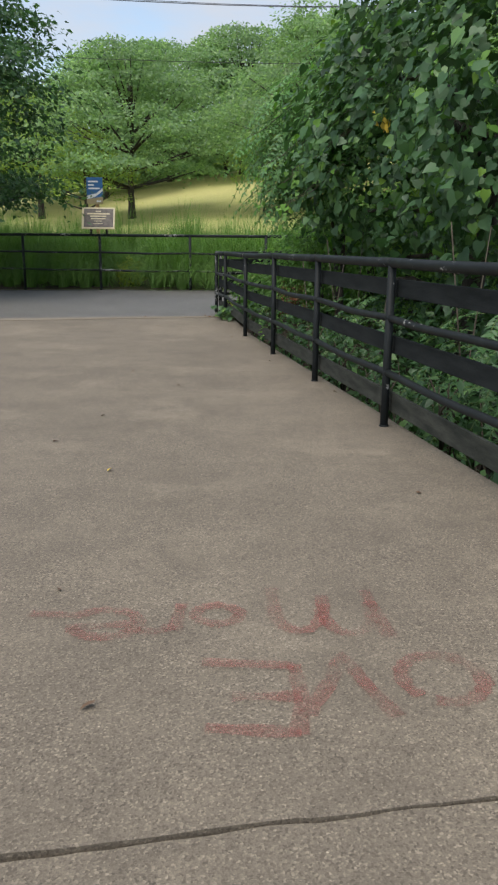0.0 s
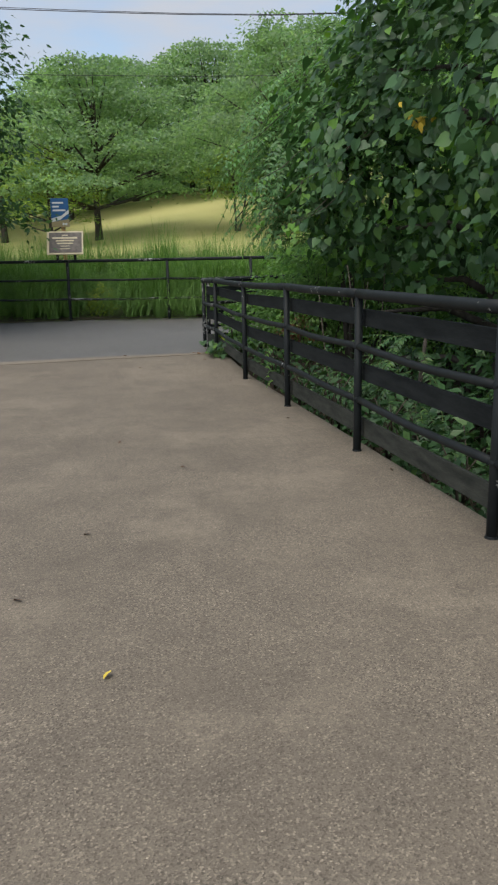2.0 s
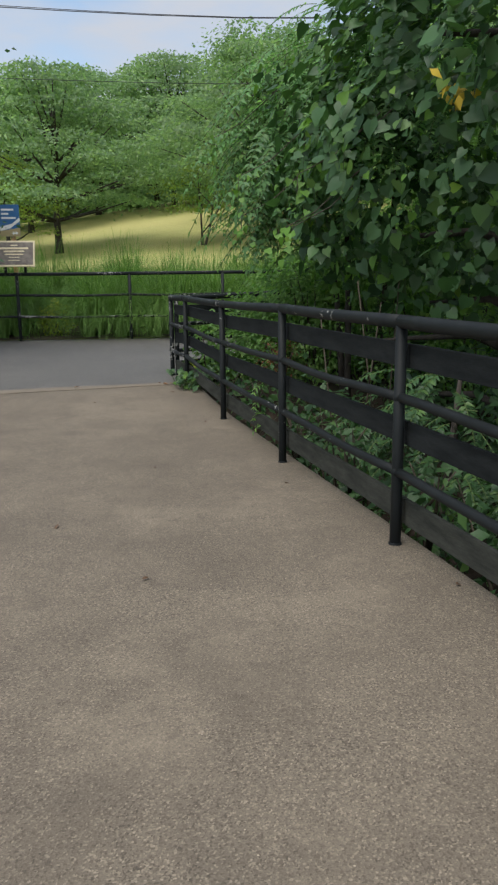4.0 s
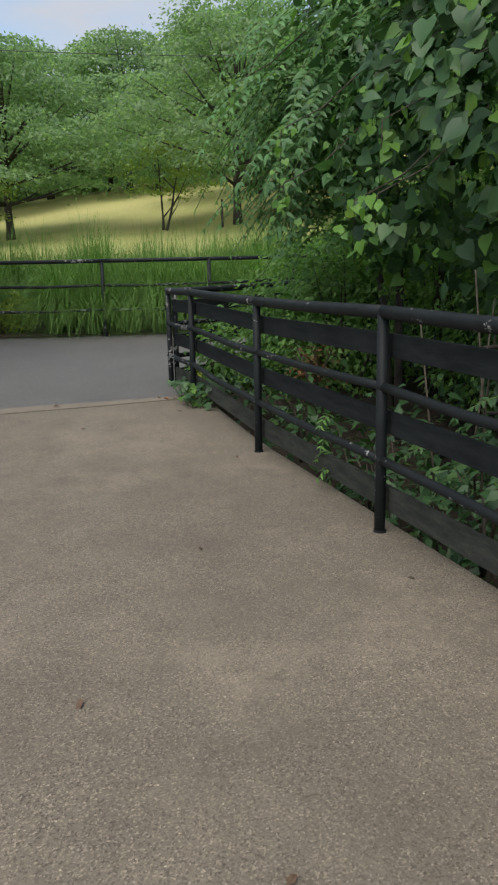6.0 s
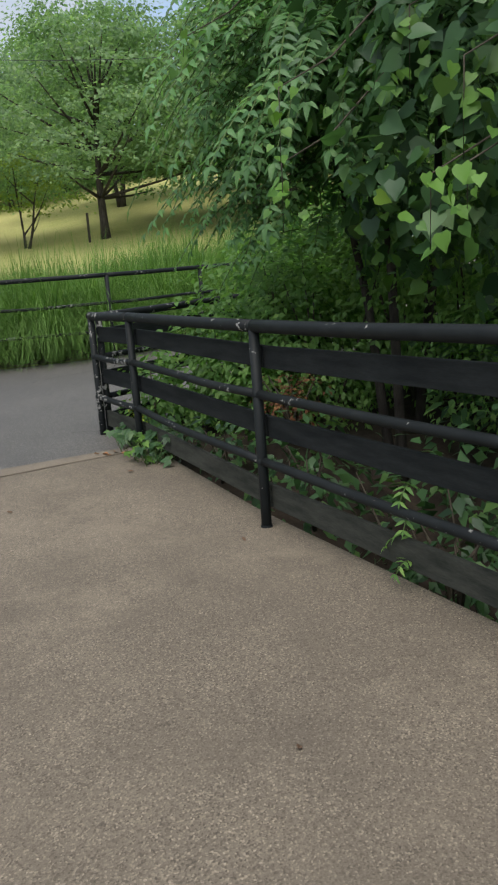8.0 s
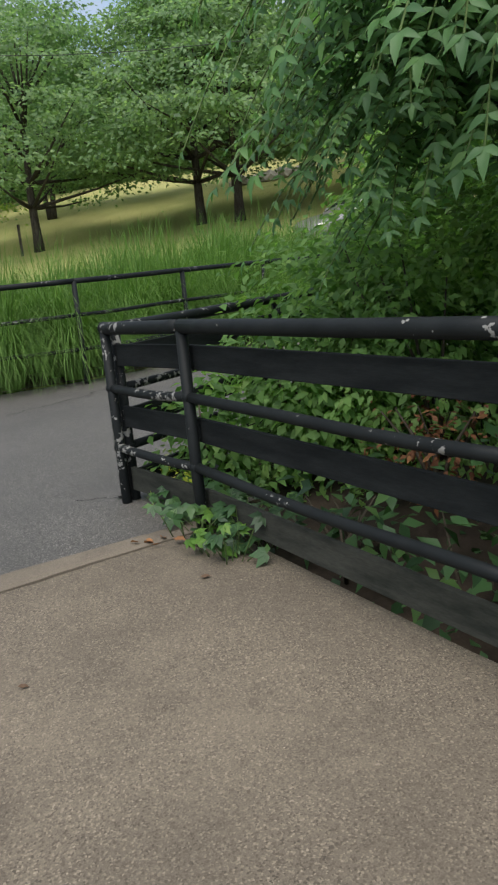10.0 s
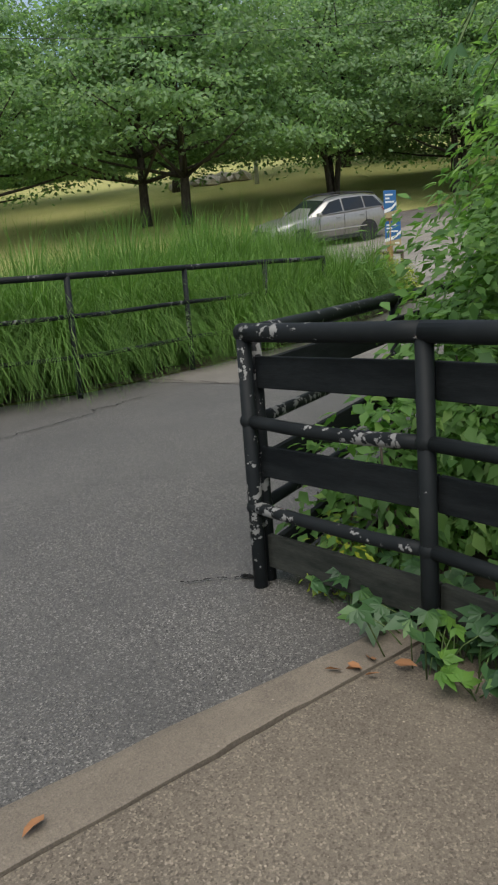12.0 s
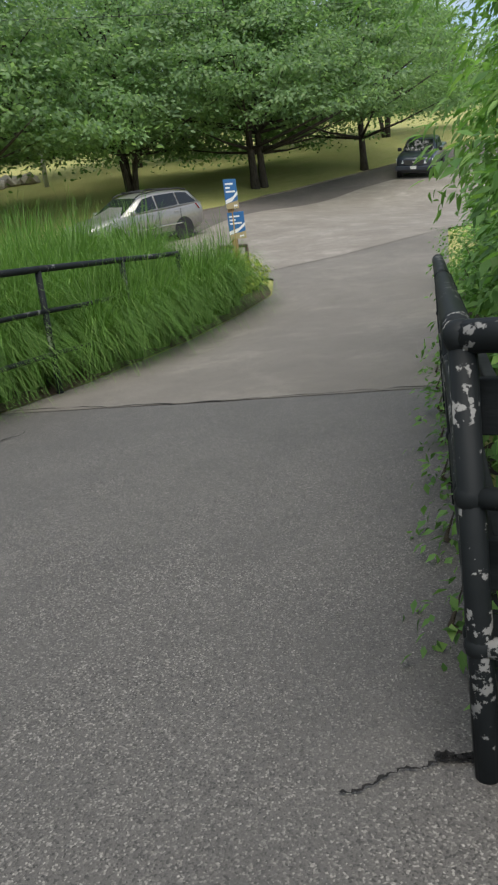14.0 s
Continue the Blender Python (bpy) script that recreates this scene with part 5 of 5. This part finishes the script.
def wagon():
    e = thing("station_wagon", "silver station wagon with roof rails parked by lawn", "car")
    loft("body", [hull(*s) for s in ((2.39, 0.60, 0.42, 0.60), (2.33, 0.76, 0.30, 0.74), (2.1, 0.86, 0.24, 0.86), (1.5, 0.90, 0.22, 0.97), (0.9, 0.905, 0.22, 1.03), (0.0, 0.91, 0.22, 1.06),
                                      (-1.0, 0.91, 0.22, 1.09), (-1.9, 0.90, 0.26, 1.12), (-2.25, 0.86, 0.34, 1.10), (-2.38, 0.76, 0.42, 0.98))], M_SILVER, e, "silver painted body")
    cab = [(1.05, 0.80, 1.0, 0.78, 1.03), (0.2, 0.86, 1.05, 0.655, 1.49), (-0.3, 0.87, 1.06, 0.655, 1.575), (-1.3, 0.87, 1.09, 0.645, 1.575), (-1.9, 0.85, 1.10, 0.63, 1.51), (-2.33, 0.79, 1.06, 0.70, 1.13)]
    loft("cabin", [cabin(*s) for s in cab], M_SILVER, e, "silver roof and pillars")

    def side(x, f, s):
        v = [float(np.interp(-x, [-c[0] for c in cab], [c[k] for c in cab])) for k in (1, 2, 3, 4)]
        return (x, s * (v[0] + (v[2] * 1.02 - v[0]) * f + 0.006), v[1] + 0.02 + (v[3] - 0.05 - v[1]) * f)
    for s in (-1, 1):
        for x0, x1, x2, x3 in ((0.62, 0.1, -0.32, -0.32), (-0.40, -0.40, -1.22, -1.22), (-1.29, -1.29, -1.75, -2.05)):
            quad("side_window", [side(x0, 0.06, s), side(x1, 0.9, s), side(x2, 0.9, s), side(x3, 0.08, s)], M_GLASS, e, "dark tinted side window", (0, s, 0.3))
        for x in (0.05, -0.95):
            box("door_handle", (0.17, 0.03, 0.03), pose(x - 0.15, s * 0.915, 0.93), M_SILVER, e, "", 0.008)
        box("side_trim", (2.3, 0.02, 0.035), pose(-0.15, s * 0.915, 0.55), M_CHROME, e, "bright side strip")
        box("sill", (2.0, 0.03, 0.12), pose(0.0, s * 0.885, 0.27), M_TRIM, e, "dark lower sill")
        for x in (0.65, -0.36, -1.28):
            box("door_seam", (0.012, 0.008, 0.62), pose(x, s * 0.912, 0.72), M_TRIM, e, "", 0.002)
        tube("roof_rail", [(0.25, s * 0.60, 1.52), (0.05, s * 0.60, 1.59), (-0.6, s * 0.60, 1.635), (-1.5, s * 0.59, 1.62), (-1.85, s * 0.58, 1.55)], 0.022, M_TRIM, e, "black roof rail", 8)
        bm = bmesh.new()
        add_box(bm, (0.13, 0.2, 0.14), pose(0.72, s * 1.0, 1.08), 0.04)
        part("mirror", bm, M_SILVER, e, "silver door mirror")
        quad("headlight", [(2.36, s * 0.5, 0.66), (2.1, s * 0.84, 0.72), (1.85, s * 0.86, 0.80), (2.2, s * 0.55, 0.77)], M_LAMP, e, "clear headlight", (0.4, s, 0.5), 0.03)
        quad("taillight", [(-2.30, s * 0.62, 0.90), (-2.12, s * 0.885, 0.90), (-1.98, s * 0.875, 1.07), (-2.28, s * 0.66, 1.09)], M_REDLAMP, e, "red taillight", (-0.6, s, 0.1), 0.025)
    quad("windscreen", [(0.97, 0.72, 1.05), (0.97, -0.72, 1.05), (0.25, -0.60, 1.485), (0.25, 0.60, 1.485)], M_GLASS, e, "dark windscreen", (0.5, 0, 0.8), 0.014)
    quad("rear_window", [(-2.28, 0.62, 1.16), (-2.28, -0.62, 1.16), (-1.96, -0.56, 1.48), (-1.96, 0.56, 1.48)], M_GLASS, e, "dark rear window", (-0.7, 0, 0.6), 0.014)
    quad("grille", [(2.4, 0.36, 0.58), (2.4, -0.36, 0.58), (2.37, -0.42, 0.72), (2.37, 0.42, 0.72)], M_TRIM, e, "black grille", (1, 0, 0), 0.02)
    for x in (-0.15, -1.15):
        tube("cross_bar", [(x, -0.6, 1.645), (x, 0.6, 1.645)], 0.02, M_TRIM, e, "black cross bar", 8)
    arches(e, (1.37, -1.37), 0.905, 0.345)
    for x in (1.37, -1.37):
        for s in (-1, 1):
            wheel(e, x, s * 0.80, 0.345, s)
    return e


def pickup():
    e = thing("pickup_truck", "dark slate pickup truck parked nose-on along the road", "car")
    loft("body", [hull(*s) for s in ((2.65, 0.80, 0.52, 0.98), (2.55, 0.90, 0.45, 1.08), (2.0, 0.94, 0.42, 1.16), (1.1, 0.95, 0.42, 1.20), (0, 0.95, 0.42, 1.20), (-1.0, 0.95, 0.45, 1.20), (-2.6, 0.94, 0.5, 1.20), (-2.68, 0.9, 0.55, 1.15))], M_SLATE, e, "dark painted body")
    loft("cabin", [cabin(*s) for s in ((1.25, 0.84, 1.15, 0.80, 1.18), (0.5, 0.87, 1.18, 0.68, 1.72), (0.1, 0.87, 1.18, 0.68, 1.78), (-0.9, 0.87, 1.18, 0.68, 1.76), (-1.15, 0.86, 1.18, 0.72, 1.3))], M_SLATE, e, "dark cab roof")
    quad("windscreen", [(1.2, 0.74, 1.22), (1.2, -0.74, 1.22), (0.56, -0.62, 1.69), (0.56, 0.62, 1.69)], M_GLASS, e, "dark windscreen", (0.5, 0, 0.8), 0.02)
    quad("grille", [(2.67, 0.45, 0.74), (2.67, -0.45, 0.74), (2.62, -0.5, 1.0), (2.62, 0.5, 1.0)], M_TRIM, e, "black grille", (1, 0, 0), 0.025)
    box("badge", (0.02, 0.14, 0.09), pose(2.69, 0, 0.88), M_CHROME, e, "oval chrome badge", 0.008)
    box("bumper", (0.16, 1.86, 0.24), pose(2.66, 0, 0.58), M_SLATE, e, "painted bumper", 0.05)
    box("number_plate", (0.015, 0.30, 0.15), pose(2.755, 0, 0.62), M_WHITE, e, "white number plate", 0.004)
    box("skid_plate", (0.1, 1.3, 0.14), pose(2.62, 0, 0.42), M_TRIM, e, "dark lower guard", 0.03)
    for s in (-1, 1):
        quad("headlight", [(2.66, s * 0.52, 0.80), (2.5, s * 0.91, 0.82), (2.45, s * 0.91, 1.02), (2.62, s * 0.55, 1.0)], M_LAMP, e, "clear headlight", (1, s * 0.5, 0), 0.03)
        quad("side_window", [(0.75, s * 0.875, 1.24), (0.35, s * 0.74, 1.66), (-0.85, s * 0.735, 1.68), (-0.95, s * 0.875, 1.24)], M_GLASS, e, "dark side window", (0, s, 0.3))
        bm = bmesh.new()
        add_box(bm, (0.12, 0.2, 0.18), pose(0.85, s * 1.06, 1.26), 0.04)
        part("mirror", bm, M_TRIM, e, "black door mirror")
    arches(e, (1.65, -1.6), 0.945, 0.39)
    for x in (1.65, -1.6):
        for s in (-1, 1):
            wheel(e, x, s * 0.83, 0.39, s)
    return e


def park(e, x, y, yaw):
    c, s = math.cos(radians(yaw)), math.sin(radians(yaw))
    zf, zb = ground_z(x + 1.4 * c, y + 1.4 * s), ground_z(x - 1.4 * c, y - 1.4 * s)
    zl, zr = ground_z(x - 0.8 * s, y + 0.8 * c), ground_z(x + 0.8 * s, y - 0.8 * c)
    e.matrix_world = Matrix.Translation((x, y, (zf + zb) / 2 + 0.015)) @ pose(0, 0, 0, 0, 0, yaw) @ pose(0, 0, 0, math.degrees(math.atan2(zl - zr, 1.6)), -math.degrees(math.atan2(zf - zb, 2.8)), 0)


park(wagon(), 13.5, 35.2, 181)
park(pickup(), 35.6, 39.0, 204)


# ---- far things on the lawn ----
def build_far():
    grey_m = plain("weathered_grey", (0.42, 0.42, 0.42), (0.55, 0.55, 0.53), 3, 0.7)
    stone = plain("rough_pale_stone", (0.30, 0.27, 0.24), (0.45, 0.41, 0.37), 4, 0.9, 0, 0.8)
    x, y = 23.3, 57.0
    g = ground_z(x, y)
    e = thing("utility_post", "pale post with a meter box on lawn", "post")
    tube("pole", [(x, y, g - 0.2), (x, y, g + 3.4)], [0.15, 0.12], grey_m, e, "", 10)
    box("meter_box", (0.6, 0.35, 0.9), pose(x, y - 0.25, g + 2.8), grey_m, e, "grey meter box", 0.03)
    x, y = 3.4, 49.6
    g = ground_z(x, y)
    tagged(box("stake", (0.12, 0.12, 1.7), pose(x, y, g + 0.6), M_BARK), "short dark wooden stake on the lawn", "stake")
    rng = random.Random(2)
    x, y = 21.8, 61.0
    e = thing("rubble_pile", "low pile of pale stones on the lawn", "rubble")
    for k in range(16):
        bm = bmesh.new()
        bmesh.ops.create_icosphere(bm, subdivisions=1, radius=rng.uniform(0.35, 0.7))
        for v in bm.verts:
            v.co *= 1 + 0.35 * noise.noise(v.co * 2 + Vector((k, 0, 0)))
        ob = part("stone", bm, stone, e)
        px, py = x + rng.uniform(-2.6, 2.6), y + rng.uniform(-0.8, 0.8)
        ob.matrix_world = pose(px, py, ground_z(px, py) + 0.2, 0, 0, rng.uniform(0, 360)) @ Matrix.Diagonal((1.2, 1, 0.7, 1))
    x, y = 42.0, 60.0
    g = ground_z(x, y)
    e = thing("goal_frame", "white metal goal frame far on the lawn", "goal")
    for a, b in (((0, 0, 0), (0, 0, 2.3)), ((6, 0, 0.5), (6, 0, 2.6)), ((0, 0, 2.3), (6, 0, 2.6)), ((0, 1.6, 0.2), (0, 0, 2.3)), ((6, 1.6, 0.7), (6, 0, 2.6))):
        tube("bar", [(x + a[0], y + a[1], g + a[2] - 0.1), (x + b[0], y + b[1], g + b[2])], 0.07, M_WHITE, e, "", 8)


build_far()
